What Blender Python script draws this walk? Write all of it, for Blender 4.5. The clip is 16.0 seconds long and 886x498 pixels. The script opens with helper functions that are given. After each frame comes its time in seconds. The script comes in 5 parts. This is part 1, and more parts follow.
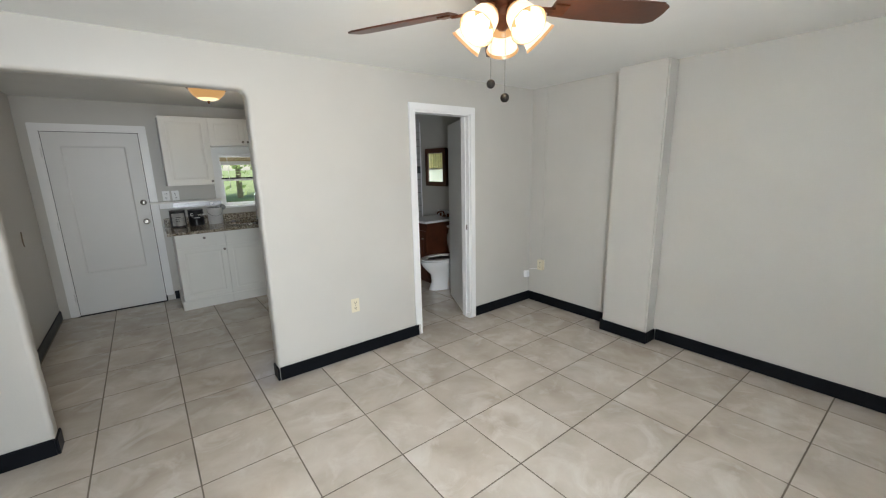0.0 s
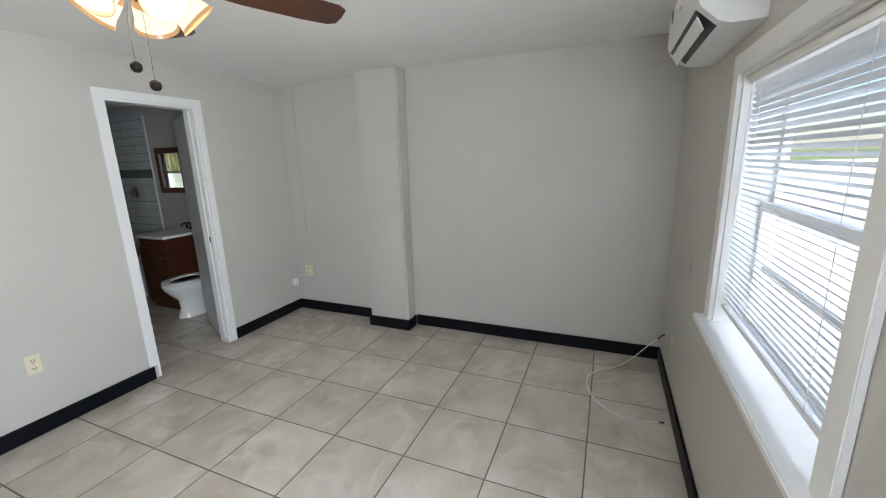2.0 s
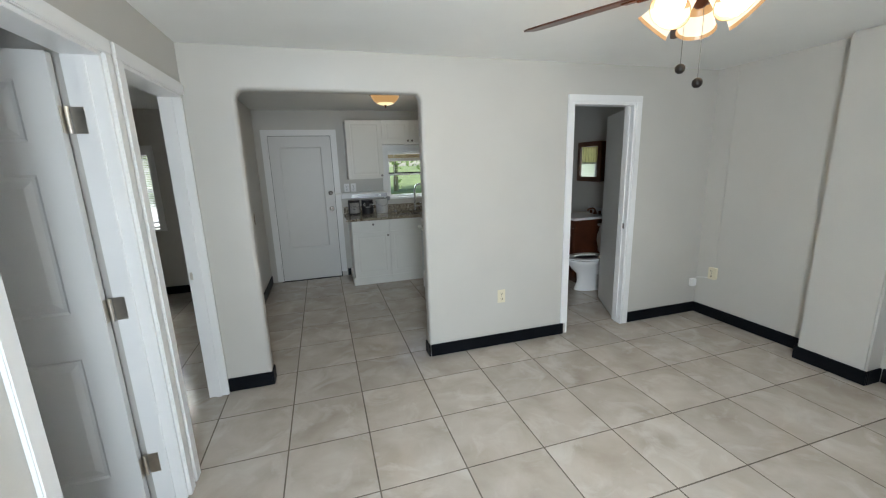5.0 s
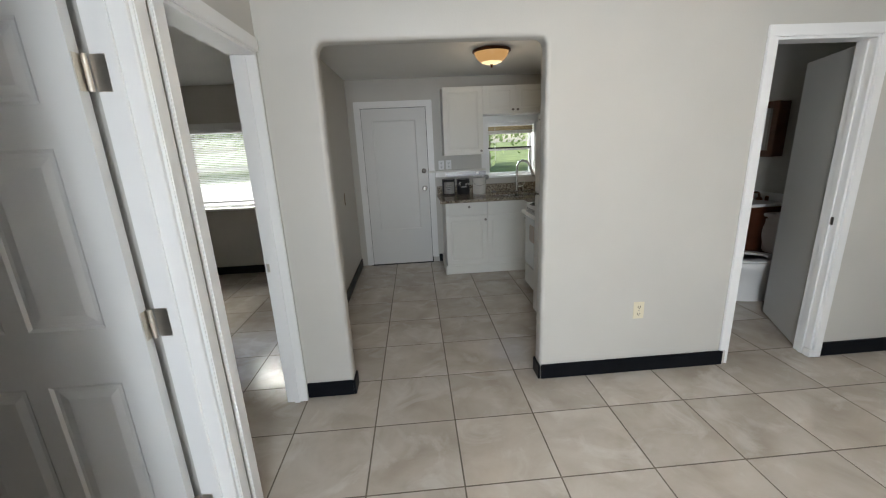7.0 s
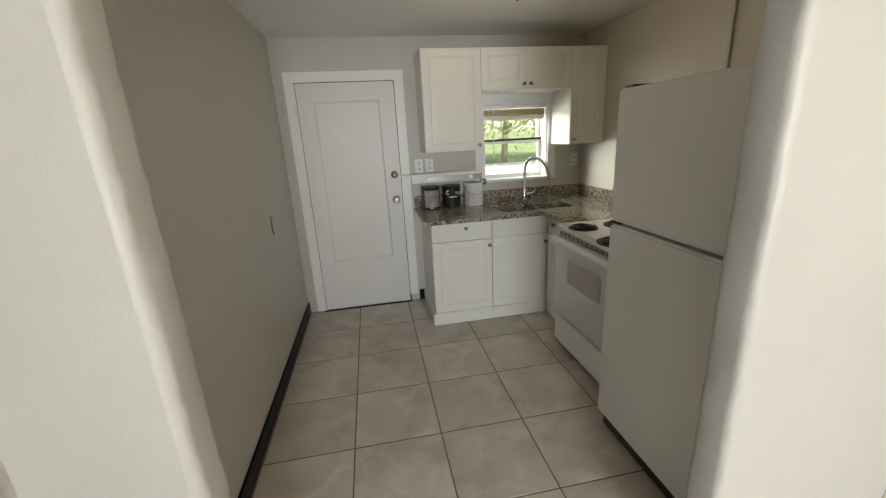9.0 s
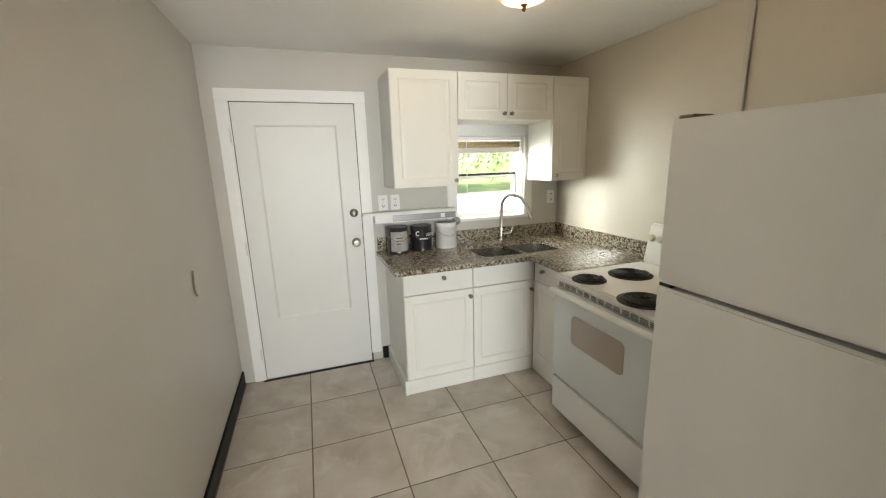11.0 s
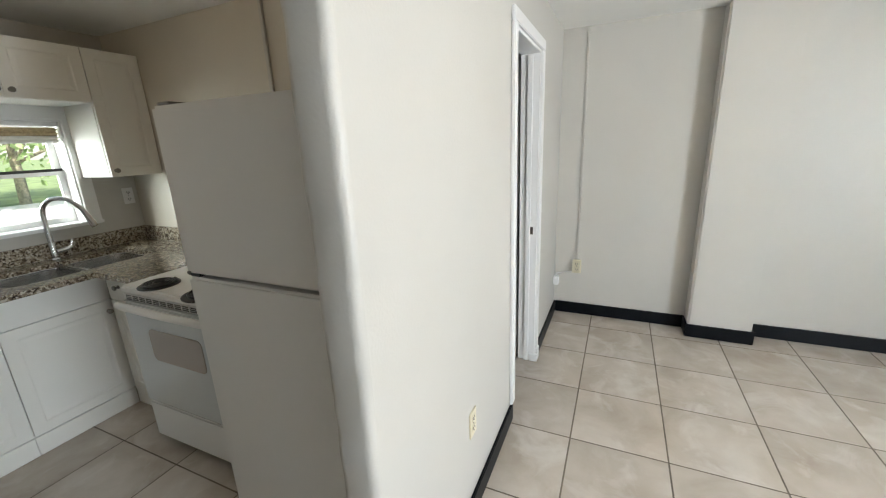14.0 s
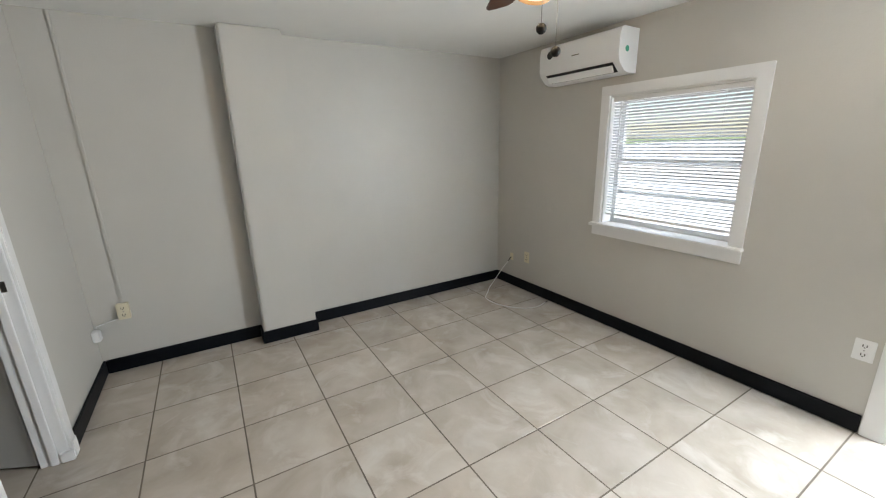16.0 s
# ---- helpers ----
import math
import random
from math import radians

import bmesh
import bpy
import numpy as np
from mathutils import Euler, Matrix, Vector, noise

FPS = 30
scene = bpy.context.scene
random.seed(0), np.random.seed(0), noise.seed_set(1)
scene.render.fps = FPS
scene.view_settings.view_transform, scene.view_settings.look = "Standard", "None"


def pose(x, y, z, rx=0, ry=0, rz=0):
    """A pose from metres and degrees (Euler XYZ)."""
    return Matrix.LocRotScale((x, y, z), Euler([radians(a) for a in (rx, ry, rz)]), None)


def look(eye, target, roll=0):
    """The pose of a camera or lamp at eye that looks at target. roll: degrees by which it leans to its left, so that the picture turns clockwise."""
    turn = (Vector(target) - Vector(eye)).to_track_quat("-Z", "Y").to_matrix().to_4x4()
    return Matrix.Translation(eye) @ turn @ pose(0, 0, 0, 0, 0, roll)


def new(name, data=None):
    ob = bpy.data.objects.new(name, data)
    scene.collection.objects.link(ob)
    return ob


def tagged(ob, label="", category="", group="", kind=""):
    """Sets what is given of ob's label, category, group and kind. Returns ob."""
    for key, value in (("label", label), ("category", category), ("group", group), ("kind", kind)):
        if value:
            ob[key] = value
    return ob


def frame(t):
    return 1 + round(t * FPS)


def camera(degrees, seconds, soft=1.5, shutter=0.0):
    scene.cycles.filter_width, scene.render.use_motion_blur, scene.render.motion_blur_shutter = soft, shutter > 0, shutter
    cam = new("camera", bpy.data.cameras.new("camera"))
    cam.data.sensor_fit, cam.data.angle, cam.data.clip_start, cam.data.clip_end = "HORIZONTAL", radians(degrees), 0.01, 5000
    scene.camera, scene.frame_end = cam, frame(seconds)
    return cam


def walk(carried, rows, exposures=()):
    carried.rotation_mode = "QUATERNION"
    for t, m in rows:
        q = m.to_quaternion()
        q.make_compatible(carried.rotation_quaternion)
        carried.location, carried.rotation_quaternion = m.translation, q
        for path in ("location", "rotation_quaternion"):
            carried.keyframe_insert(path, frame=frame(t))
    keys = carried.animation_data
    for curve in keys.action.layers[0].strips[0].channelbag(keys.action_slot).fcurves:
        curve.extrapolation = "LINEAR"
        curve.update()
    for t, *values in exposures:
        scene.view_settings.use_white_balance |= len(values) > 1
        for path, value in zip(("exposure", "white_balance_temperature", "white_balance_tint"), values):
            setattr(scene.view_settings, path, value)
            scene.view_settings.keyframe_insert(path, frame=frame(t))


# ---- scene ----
cam = camera(97.4, 16.0, soft=1.15)
PATH = [
    (0, (0.516, 0.199, 1.565), (1.7, 1.756, 1.145), -1.3),
    (0.5, (0.607, 0.148, 1.552), (2.038, 1.482, 1.137), -1.7),
    (1, (0.691, 0.08, 1.562), (2.323, 1.153, 1.134), -1.9),
    (1.5, (0.763, 0.021, 1.555), (2.529, 0.853, 1.121), -1.8),
    (2, (0.796, -0.012, 1.556), (2.59, 0.754, 1.113), -1.8),
    (2.5, (0.758, 0.045, 1.554), (2.487, 0.947, 1.11), -1.9),
    (3, (0.699, 0.095, 1.559), (2.277, 1.244, 1.122), -2.0),
    (3.5, (0.638, 0.147, 1.555), (2.009, 1.539, 1.128), -1.9),
    (4, (0.574, 0.174, 1.565), (1.686, 1.781, 1.14), -1.9),
    (4.5, (0.505, 0.198, 1.577), (1.333, 1.967, 1.147), -2.0),
    (5, (0.399, 0.19, 1.563), (0.965, 2.061, 1.139), -1.8),
    (7.5, (0.395, 1.205, 1.535), (0.504, 3.125, 0.988), -2.7),
    (8, (0.356, 1.617, 1.535), (0.542, 3.524, 0.963), -2.5),
    (8.5, (0.297, 2.027, 1.535), (0.611, 3.917, 0.961), -3.3),
    (9, (0.307, 2.411, 1.539), (0.632, 4.303, 0.976), -3.1),
    (9.5, (0.232, 2.739, 1.522), (0.699, 4.596, 0.945), -2.6),
    (12, (0.198, 2.988, 1.591), (0.936, 4.811, 1.229), -2.0),
    (12.5, (0.23, 2.972, 1.575), (1.164, 4.686, 1.141), -2.4),
    (13, (0.279, 2.923, 1.554), (1.512, 4.421, 1.066), -2.5),
    (13.5, (0.401, 2.808, 1.544), (1.932, 3.987, 1.03), -2.8),
    (14, (0.543, 2.618, 1.535), (2.297, 3.421, 1.007), -2.4),
    (14.5, (0.585, 2.461, 1.553), (2.475, 2.824, 1.008), -2.1),
    (15, (0.626, 2.374, 1.538), (2.55, 2.262, 1.002), -1.8),
    (15.5, (0.636, 2.302, 1.525), (2.48, 1.733, 1.002), -1.5),
    (16, (0.624, 2.276, 1.524), (2.28, 1.286, 1.0), -1.5),
]
walk(cam, [(t, look(eye, target, roll)) for t, eye, target, roll in PATH],
     exposures=[(0.0, 0.74, 6450, 10), (2.0, 0.50, 6150, 10), (4.0, 0.66, 6300, 9), (5.2, 0.54, 6150, 7), (7.5, 0.60, 6720, 11), (8.0, 0.76, 7050, 11), (8.5, 0.90, 6550, 11), (9.0, 1.08, 7000, 10), (9.5, 1.76, 7350, 10), (12.0, 1.88, 6900, 9),
                (12.5, 1.88, 6900, 9), (13.0, 1.65, 6850, 9), (14.0, 1.16, 6400, 9), (14.5, 1.16, 6300, 10), (15.0, 0.90, 6100, 10), (15.5, 0.76, 6000, 8), (16.0, 0.58, 6450, 10)])

# ---- light ----
world = bpy.data.worlds.new("sky")
scene.world = world
world.use_nodes = True
wn = world.node_tree
sky = wn.nodes.new("ShaderNodeTexSky")
sky.sky_type, sky.sun_disc = "NISHITA", False
sky.sun_elevation, sky.sun_rotation = radians(54), radians(235)
wn.links.new(sky.outputs[0], wn.nodes["Background"].inputs[0])
wn.nodes["Background"].inputs[1].default_value = 0.15
sun = new("sun", bpy.data.lights.new("sun", "SUN"))
sun.data.energy, sun.data.angle, sun.data.color = 5.0, radians(0.5), (1, 0.95, 0.88)
sun.matrix_world = look((-16, -11, 27), (0, 0, 0))


def area(name, eye, target, w, h, watts, colour=(1, 1, 1)):
    ob = new(name, bpy.data.lights.new(name, "AREA"))
    ob.data.shape, ob.data.size, ob.data.size_y = "RECTANGLE", w, h
    ob.data.energy, ob.data.color = watts, colour
    ob.matrix_world = look(eye, target)
    return ob


def bulb(name, at, watts, colour, radius=0.03):
    ob = new(name, bpy.data.lights.new(name, "POINT"))
    ob.data.energy, ob.data.color, ob.data.shadow_soft_size = watts, colour, radius
    ob.location = at
    return ob


DAY = (0.86, 0.94, 1.0)
area("daylight_window", (2.18, -1.55, 2.95), (2.2, 0.3, 0.7), 1.6, 1.0, 150, DAY)
area("daylight_entry", (0.44, -0.66, 1.34), (2.9, 1.7, 0.85), 0.8, 1.35, 66, DAY)
area("daylight_bedroom", (-2.0, 7.25, 2.85), (-2.0, 5.2, 0.7), 1.4, 1.0, 230, (0.98, 0.97, 0.86))
for k in range(5):
    a = radians(44 + 72 * k)
    bulb("fan_lamp", (1.63 + 0.135 * math.cos(a), 1.281 + 0.135 * math.sin(a), 2.015), 3.8, (1, 0.74, 0.45), 0.03)
bulb("kitchen_lamp", (1.13, 4.56, 2.235), 2.0, (1, 0.78, 0.50), 0.05)
area("daylight_kitchen", (0.99, 6.62, 1.62), (2.05, 5.0, 0.95), 0.7, 0.8, 15.0, (0.92, 1.0, 0.95))
area("daylight_bathroom", (2.9, 6.62, 1.5), (2.9, 5.0, 1.4), 0.5, 0.6, 0.8, DAY)

# ---- materials ----
def material(name, colour, rough=0.5, metal=0.0, spec=0.5):
    m = bpy.data.materials.new(name)
    m.use_nodes = True
    b = m.node_tree.nodes["Principled BSDF"]
    b.inputs["Base Color"].default_value = (*colour, 1)
    b.inputs["Roughness"].default_value = rough
    b.inputs["Metallic"].default_value = metal
    b.inputs["Specular IOR Level"].default_value = spec
    return m


def node(m, kind, **values):
    n = m.node_tree.nodes.new(kind)
    for key, value in values.items():
        n.inputs[key].default_value = value
    return n


def wire(m, a, b):
    m.node_tree.links.new(a, b)


def shader(m):
    return m.node_tree.nodes["Principled BSDF"]


def ramp(m, fac, stops):
    r = m.node_tree.nodes.new("ShaderNodeValToRGB")
    e = r.color_ramp.elements
    while len(e) < len(stops):
        e.new(0.5)
    for i, (p, c) in enumerate(stops):
        e[i].position, e[i].color = p, (*c, 1)
    wire(m, fac, r.inputs[0])
    return r


def worn(m, colour, scale=2.0, amount=0.06, fine=60.0, bump=0.05, rough=None, spread=0.08):
    """Two scales of variation on a plain coat: soft blotches, fine grain, and a gentle relief."""
    co = m.node_tree.nodes.new("ShaderNodeTexCoord")
    big = node(m, "ShaderNodeTexNoise", Scale=scale, Detail=5.0, Roughness=0.6)
    small = node(m, "ShaderNodeTexNoise", Scale=fine, Detail=3.0)
    wire(m, co.outputs["Object"], big.inputs["Vector"])
    wire(m, co.outputs["Object"], small.inputs["Vector"])
    lo = tuple(c * (1 - amount) for c in colour)
    hi = tuple(min(1, c * (1 + amount)) for c in colour)
    r = ramp(m, big.outputs[0], [(0.3, lo), (0.7, hi)])
    wire(m, r.outputs[0], shader(m).inputs["Base Color"])
    bm = node(m, "ShaderNodeBump", Strength=bump, Distance=0.01)
    wire(m, small.outputs[0], bm.inputs["Height"])
    wire(m, bm.outputs[0], shader(m).inputs["Normal"])
    if rough is not None:
        mr = node(m, "ShaderNodeMapRange")
        mr.inputs[3].default_value, mr.inputs[4].default_value = rough - spread, rough + spread
        wire(m, big.outputs[0], mr.inputs[0])
        wire(m, mr.outputs[0], shader(m).inputs["Roughness"])
    return m


def painted(name, colour, rough, **kw):
    return worn(material(name, colour, rough), colour, rough=rough, **kw)


WALL = painted("wall_paint", (0.535, 0.518, 0.484), 0.42, scale=1.1, amount=0.04, fine=110, bump=0.08)
# Wall paint with the ceiling lamp's warm light put into its colour.
LAMP_WARMED = painted("lamp_warmed_wall_paint", (0.60, 0.56, 0.49), 0.42, scale=1.1, amount=0.04, fine=110, bump=0.08)
CEIL = painted("ceiling_paint", (0.84, 0.84, 0.82), 0.55, scale=1.2, amount=0.03, fine=9, bump=0.22)
TRIM = painted("trim_paint", (0.80, 0.80, 0.80), 0.30, scale=3, amount=0.02, fine=30, bump=0.012, spread=0.04)
DOORW = painted("door_paint", (0.70, 0.70, 0.695), 0.38, scale=2.2, amount=0.02, fine=18, bump=0.012, spread=0.04)
BASE = painted("baseboard_paint", (0.005, 0.006, 0.0085), 0.42, scale=6, amount=0.3, fine=50, bump=0.05)
shader(BASE).inputs["Specular IOR Level"].default_value = 0.14
CABW = painted("cabinet_white", (0.76, 0.75, 0.71), 0.35, scale=2, amount=0.02, fine=20, bump=0.01)
APPL = painted("appliance_enamel", (0.82, 0.815, 0.80), 0.32, scale=1.2, amount=0.012, fine=320, bump=0.04, spread=0.02)
BLACK = material("black_plastic", (0.012, 0.012, 0.013), 0.35)
# Dark rubber; the same colour stands in for shade in gaps and slots.
RUBBER_AND_SHADE = material("rubber_and_gap_shade", (0.02, 0.02, 0.022), 0.7)
PULL = material("dark_walnut_pull", (0.007, 0.005, 0.004), 0.5, 0.0, 0.2)
NICKEL = painted("brushed_nickel", (0.24, 0.225, 0.205), 0.32, scale=20, amount=0.05, fine=200, bump=0.02)
shader(NICKEL).inputs["Metallic"].default_value = 1
HINGE = painted("hinge_steel", (0.66, 0.62, 0.56), 0.34, scale=30, amount=0.08, fine=200, bump=0.02)
shader(HINGE).inputs["Metallic"].default_value = 1
SINK = painted("sink_steel", (0.50, 0.49, 0.48), 0.22, scale=15, amount=0.06, fine=150, bump=0.02)
shader(SINK).inputs["Metallic"].default_value = 1
STEEL = painted("stainless", (0.34, 0.34, 0.35), 0.36, scale=15, amount=0.06, fine=150, bump=0.02)
shader(STEEL).inputs["Metallic"].default_value = 1
IVORY = material("ivory_plastic", (0.72, 0.66, 0.50), 0.35)
PLASTIC = material("white_plastic", (0.82, 0.82, 0.82), 0.3)
PORCELAIN = material("porcelain", (0.85, 0.85, 0.85), 0.08)
MIRROR = material("mirror", (0.9, 0.9, 0.9), 0.02, 1.0)
WOODV = painted("vanity_wood", (0.075, 0.022, 0.010), 0.35, scale=5, amount=0.3, fine=30, bump=0.05)
WALNUT = painted("fan_wood", (0.055, 0.020, 0.011), 0.35, scale=6, amount=0.3, fine=40, bump=0.04)
BRONZE = painted("aged_bronze", (0.13, 0.05, 0.025), 0.35, scale=14, amount=0.3, fine=90, bump=0.03)
shader(BRONZE).inputs["Metallic"].default_value = 0.85
GROUT = painted("grout", (0.15, 0.125, 0.10), 0.9, scale=6, amount=0.25, fine=200, bump=0.2)


def glowing(name, colour, strength, rough=0.3):
    m = material(name, colour, rough)
    shader(m).inputs["Emission Color"].default_value = (*colour, 1)
    shader(m).inputs["Emission Strength"].default_value = strength
    return m


SHADE = glowing("lit_frosted_glass", (1.0, 0.52, 0.19), 0.42)
GLOW = glowing("lit_frosted_glass_by_bulb", (1.0, 0.80, 0.52), 1.05)
AMBER = glowing("lit_amber_glass", (1.0, 0.55, 0.20), 0.34)
AMBER_GLOW = glowing("lit_amber_glass_by_bulb", (1.0, 0.74, 0.38), 0.95)
for lit in (SHADE, GLOW, AMBER, AMBER_GLOW):
    shader(lit).inputs["Base Color"].default_value = (0.07, 0.05, 0.03, 1)
BULB = glowing("bulb", (1.0, 0.86, 0.62), 8.0)
GLASS = material("window_glass", (1, 1, 1), 0.0)
shader(GLASS).inputs["Transmission Weight"].default_value = 1
shader(GLASS).inputs["IOR"].default_value = 1.02


def tile_material():
    """Glazed porcelain with grey clouds, pale streaks and a soft sheen, different on each tile."""
    m = material("floor_tile", (0.4, 0.37, 0.33), 0.25)
    co = m.node_tree.nodes.new("ShaderNodeTexCoord")
    info = m.node_tree.nodes.new("ShaderNodeObjectInfo")
    mul = node(m, "ShaderNodeVectorMath")
    mul.operation = "MULTIPLY_ADD"
    comb = node(m, "ShaderNodeCombineXYZ")
    wire(m, info.outputs["Random"], comb.inputs[0])
    wire(m, info.outputs["Random"], comb.inputs[1])
    wire(m, comb.outputs[0], mul.inputs[0])
    mul.inputs[1].default_value = (37.0, 91.0, 0)
    wire(m, co.outputs["Object"], mul.inputs[2])
    cloud = node(m, "ShaderNodeTexNoise", Scale=3.4, Detail=5.0, Roughness=0.55, Distortion=0.4)
    streak = node(m, "ShaderNodeTexNoise", Scale=4.0, Detail=7.0, Roughness=0.58, Distortion=0.9)
    wire(m, mul.outputs[0], cloud.inputs["Vector"])
    wire(m, mul.outputs[0], streak.inputs["Vector"])
    a = ramp(m, cloud.outputs[0], [(0.25, (0.40, 0.345, 0.285)), (0.5, (0.50, 0.448, 0.388)), (0.78, (0.60, 0.555, 0.50))])
    b = ramp(m, streak.outputs[0], [(0.52, (0, 0, 0)), (0.68, (1, 1, 1))])
    mix = m.node_tree.nodes.new("ShaderNodeMix")
    mix.data_type = "RGBA"
    sc = node(m, "ShaderNodeMath")
    sc.operation = "MULTIPLY"
    sc.inputs[1].default_value = 0.55
    wire(m, b.outputs[0], sc.inputs[0])
    wire(m, sc.outputs[0], mix.inputs[0])
    wire(m, a.outputs[0], mix.inputs[6])
    mix.inputs[7].default_value = (0.66, 0.63, 0.59, 1)
    hsv = node(m, "ShaderNodeHueSaturation")
    vr = node(m, "ShaderNodeMapRange")
    vr.inputs[3].default_value, vr.inputs[4].default_value = 0.94, 1.06
    wire(m, info.outputs["Random"], vr.inputs[0])
    wire(m, vr.outputs[0], hsv.inputs["Value"])
    wire(m, mix.outputs[2], hsv.inputs["Color"])
    wire(m, hsv.outputs[0], shader(m).inputs["Base Color"])
    rr = node(m, "ShaderNodeMapRange")
    rr.inputs[3].default_value, rr.inputs[4].default_value = 0.07, 0.20
    wire(m, cloud.outputs[0], rr.inputs[0])
    wire(m, rr.outputs[0], shader(m).inputs["Roughness"])
    bp = node(m, "ShaderNodeBump", Strength=0.04, Distance=0.01)
    wire(m, cloud.outputs[0], bp.inputs["Height"])
    wire(m, bp.outputs[0], shader(m).inputs["Normal"])
    return m


def granite_material():
    m = material("granite", (0.3, 0.25, 0.2), 0.09)
    co = m.node_tree.nodes.new("ShaderNodeTexCoord")
    v = node(m, "ShaderNodeTexVoronoi", Scale=115.0)
    n = node(m, "ShaderNodeTexNoise", Scale=34.0, Detail=6.0, Roughness=0.7)
    wire(m, co.outputs["Object"], v.inputs["Vector"])
    wire(m, co.outputs["Object"], n.inputs["Vector"])
    mixv = node(m, "ShaderNodeMath")
    mixv.operation = "ADD"
    sub = node(m, "ShaderNodeMath")
    sub.operation = "MULTIPLY"
    sub.inputs[1].default_value = 0.45
    sep = m.node_tree.nodes.new("ShaderNodeSeparateColor")
    wire(m, v.outputs["Color"], sep.inputs[0])
    wire(m, sep.outputs[0], sub.inputs[0])
    wire(m, sub.outputs[0], mixv.inputs[0])
    wire(m, n.outputs[0], mixv.inputs[1])
    r = ramp(m, mixv.outputs[0], [(0.42, (0.016, 0.012, 0.010)), (0.58, (0.10, 0.076, 0.054)), (0.73, (0.27, 0.225, 0.165)), (0.92, (0.50, 0.46, 0.39))])
    wire(m, r.outputs[0], shader(m).inputs["Base Color"])
    return m


TILE = tile_material()
GRANITE = granite_material()

# ---- building blocks ----
def tag_box(bm, x0, y0, z0, x1, y1, z1):
    """A box with ordered corners."""
    x0, x1 = sorted((x0, x1))
    y0, y1 = sorted((y0, y1))
    z0, z1 = sorted((z0, z1))
    v = [bm.verts.new(p) for p in ((x0, y0, z0), (x1, y0, z0), (x1, y1, z0), (x0, y1, z0), (x0, y0, z1), (x1, y0, z1), (x1, y1, z1), (x0, y1, z1))]
    for f in ((3, 2, 1, 0), (4, 5, 6, 7), (0, 1, 5, 4), (1, 2, 6, 5), (2, 3, 7, 6), (3, 0, 4, 7)):
        bm.faces.new([v[i] for i in f])
    return bm


def boxes(*dims, bevel=0.0, seg=2):
    bm = bmesh.new()
    for d in dims:
        tag_box(bm, *d)
    if bevel:
        bmesh.ops.bevel(bm, geom=bm.edges[:], offset=bevel, segments=seg, affect="EDGES", clamp_overlap=True)
    return bm


def thing(name, at, label, category, group="", kind=""):
    """An empty at a thing's base; its parts are given in world places."""
    ob = new(name)
    ob.empty_display_size = 0.05
    ob.location = at
    return tagged(ob, label, category, group, kind)


def part(name, bm, mat, parent=None, label="", smooth=None):
    """One mesh object from a bmesh in world places, under a thing or a part."""
    me = bpy.data.meshes.new(name)
    bmesh.ops.recalc_face_normals(bm, faces=bm.faces[:])
    bm.to_mesh(me)
    bm.free()
    me.materials.append(mat)
    if smooth is not None:
        for p in me.polygons:
            p.use_smooth = True
        me.set_sharp_from_angle(angle=radians(smooth))
    ob = new(name, me)
    if parent is not None:
        at = Vector((0, 0, 0))
        p = parent
        while p is not None:
            at += p.location
            p = p.parent
        me.transform(Matrix.Translation(-at))
        ob.parent = parent
    if label:
        ob["label"] = label
    return ob


def solid(name, bm, mat, label, category, kind="", group="", smooth=None):
    ob = part(name, bm, mat, None, "", smooth)
    return tagged(ob, label, category, group, kind)


def lathe(profile, at=(0, 0, 0), axis="z", n=24, m=None):
    """A turned shape from (radius, height) pairs."""
    bm = bmesh.new()
    rings = []
    for r, h in profile:
        if r < 1e-5:
            rings.append([bm.verts.new((0, 0, h))])
        else:
            rings.append([bm.verts.new((r * math.cos(2 * math.pi * i / n), r * math.sin(2 * math.pi * i / n), h)) for i in range(n)])
    for a, b in zip(rings, rings[1:]):
        for i in range(n):
            q = [a[i % len(a)], a[(i + 1) % len(a)], b[(i + 1) % len(b)], b[i % len(b)]]
            q = list(dict.fromkeys(q))
            if len(q) > 2:
                bm.faces.new(q)
    turn = {"z": Matrix(), "x": Matrix.Rotation(radians(90), 4, "Y"), "-x": Matrix.Rotation(radians(-90), 4, "Y"),
            "y": Matrix.Rotation(radians(-90), 4, "X"), "-y": Matrix.Rotation(radians(90), 4, "X"), "-z": Matrix.Rotation(radians(180), 4, "X")}[axis]
    bm.transform(Matrix.Translation(at) @ (m or turn))
    return bm


def tube(points, r, n=10, cap=True):
    """A round bar along a polyline."""
    pts = [Vector(p) for p in points]
    bm = bmesh.new()
    rings = []
    up = Vector((0.13, 0.31, 0.94))
    for i, p in enumerate(pts):
        d = (pts[min(i + 1, len(pts) - 1)] - pts[max(i - 1, 0)]).normalized()
        s = d.cross(up).normalized()
        u = s.cross(d)
        rr = r[i] if isinstance(r, (list, tuple)) else r
        rings.append([bm.verts.new(p + rr * (math.cos(2 * math.pi * k / n) * s + math.sin(2 * math.pi * k / n) * u)) for k in range(n)])
    for a, b in zip(rings, rings[1:]):
        for k in range(n):
            bm.faces.new((a[k], a[(k + 1) % n], b[(k + 1) % n], b[k]))
    if cap:
        bm.faces.new(rings[0][::-1])
        bm.faces.new(rings[-1])
    return bm


def merge(*bms):
    out = bms[0]
    for b in bms[1:]:
        me = bpy.data.meshes.new("tmp")
        b.to_mesh(me)
        out.from_mesh(me)
        b.free()
        bpy.data.meshes.remove(me)
    return out


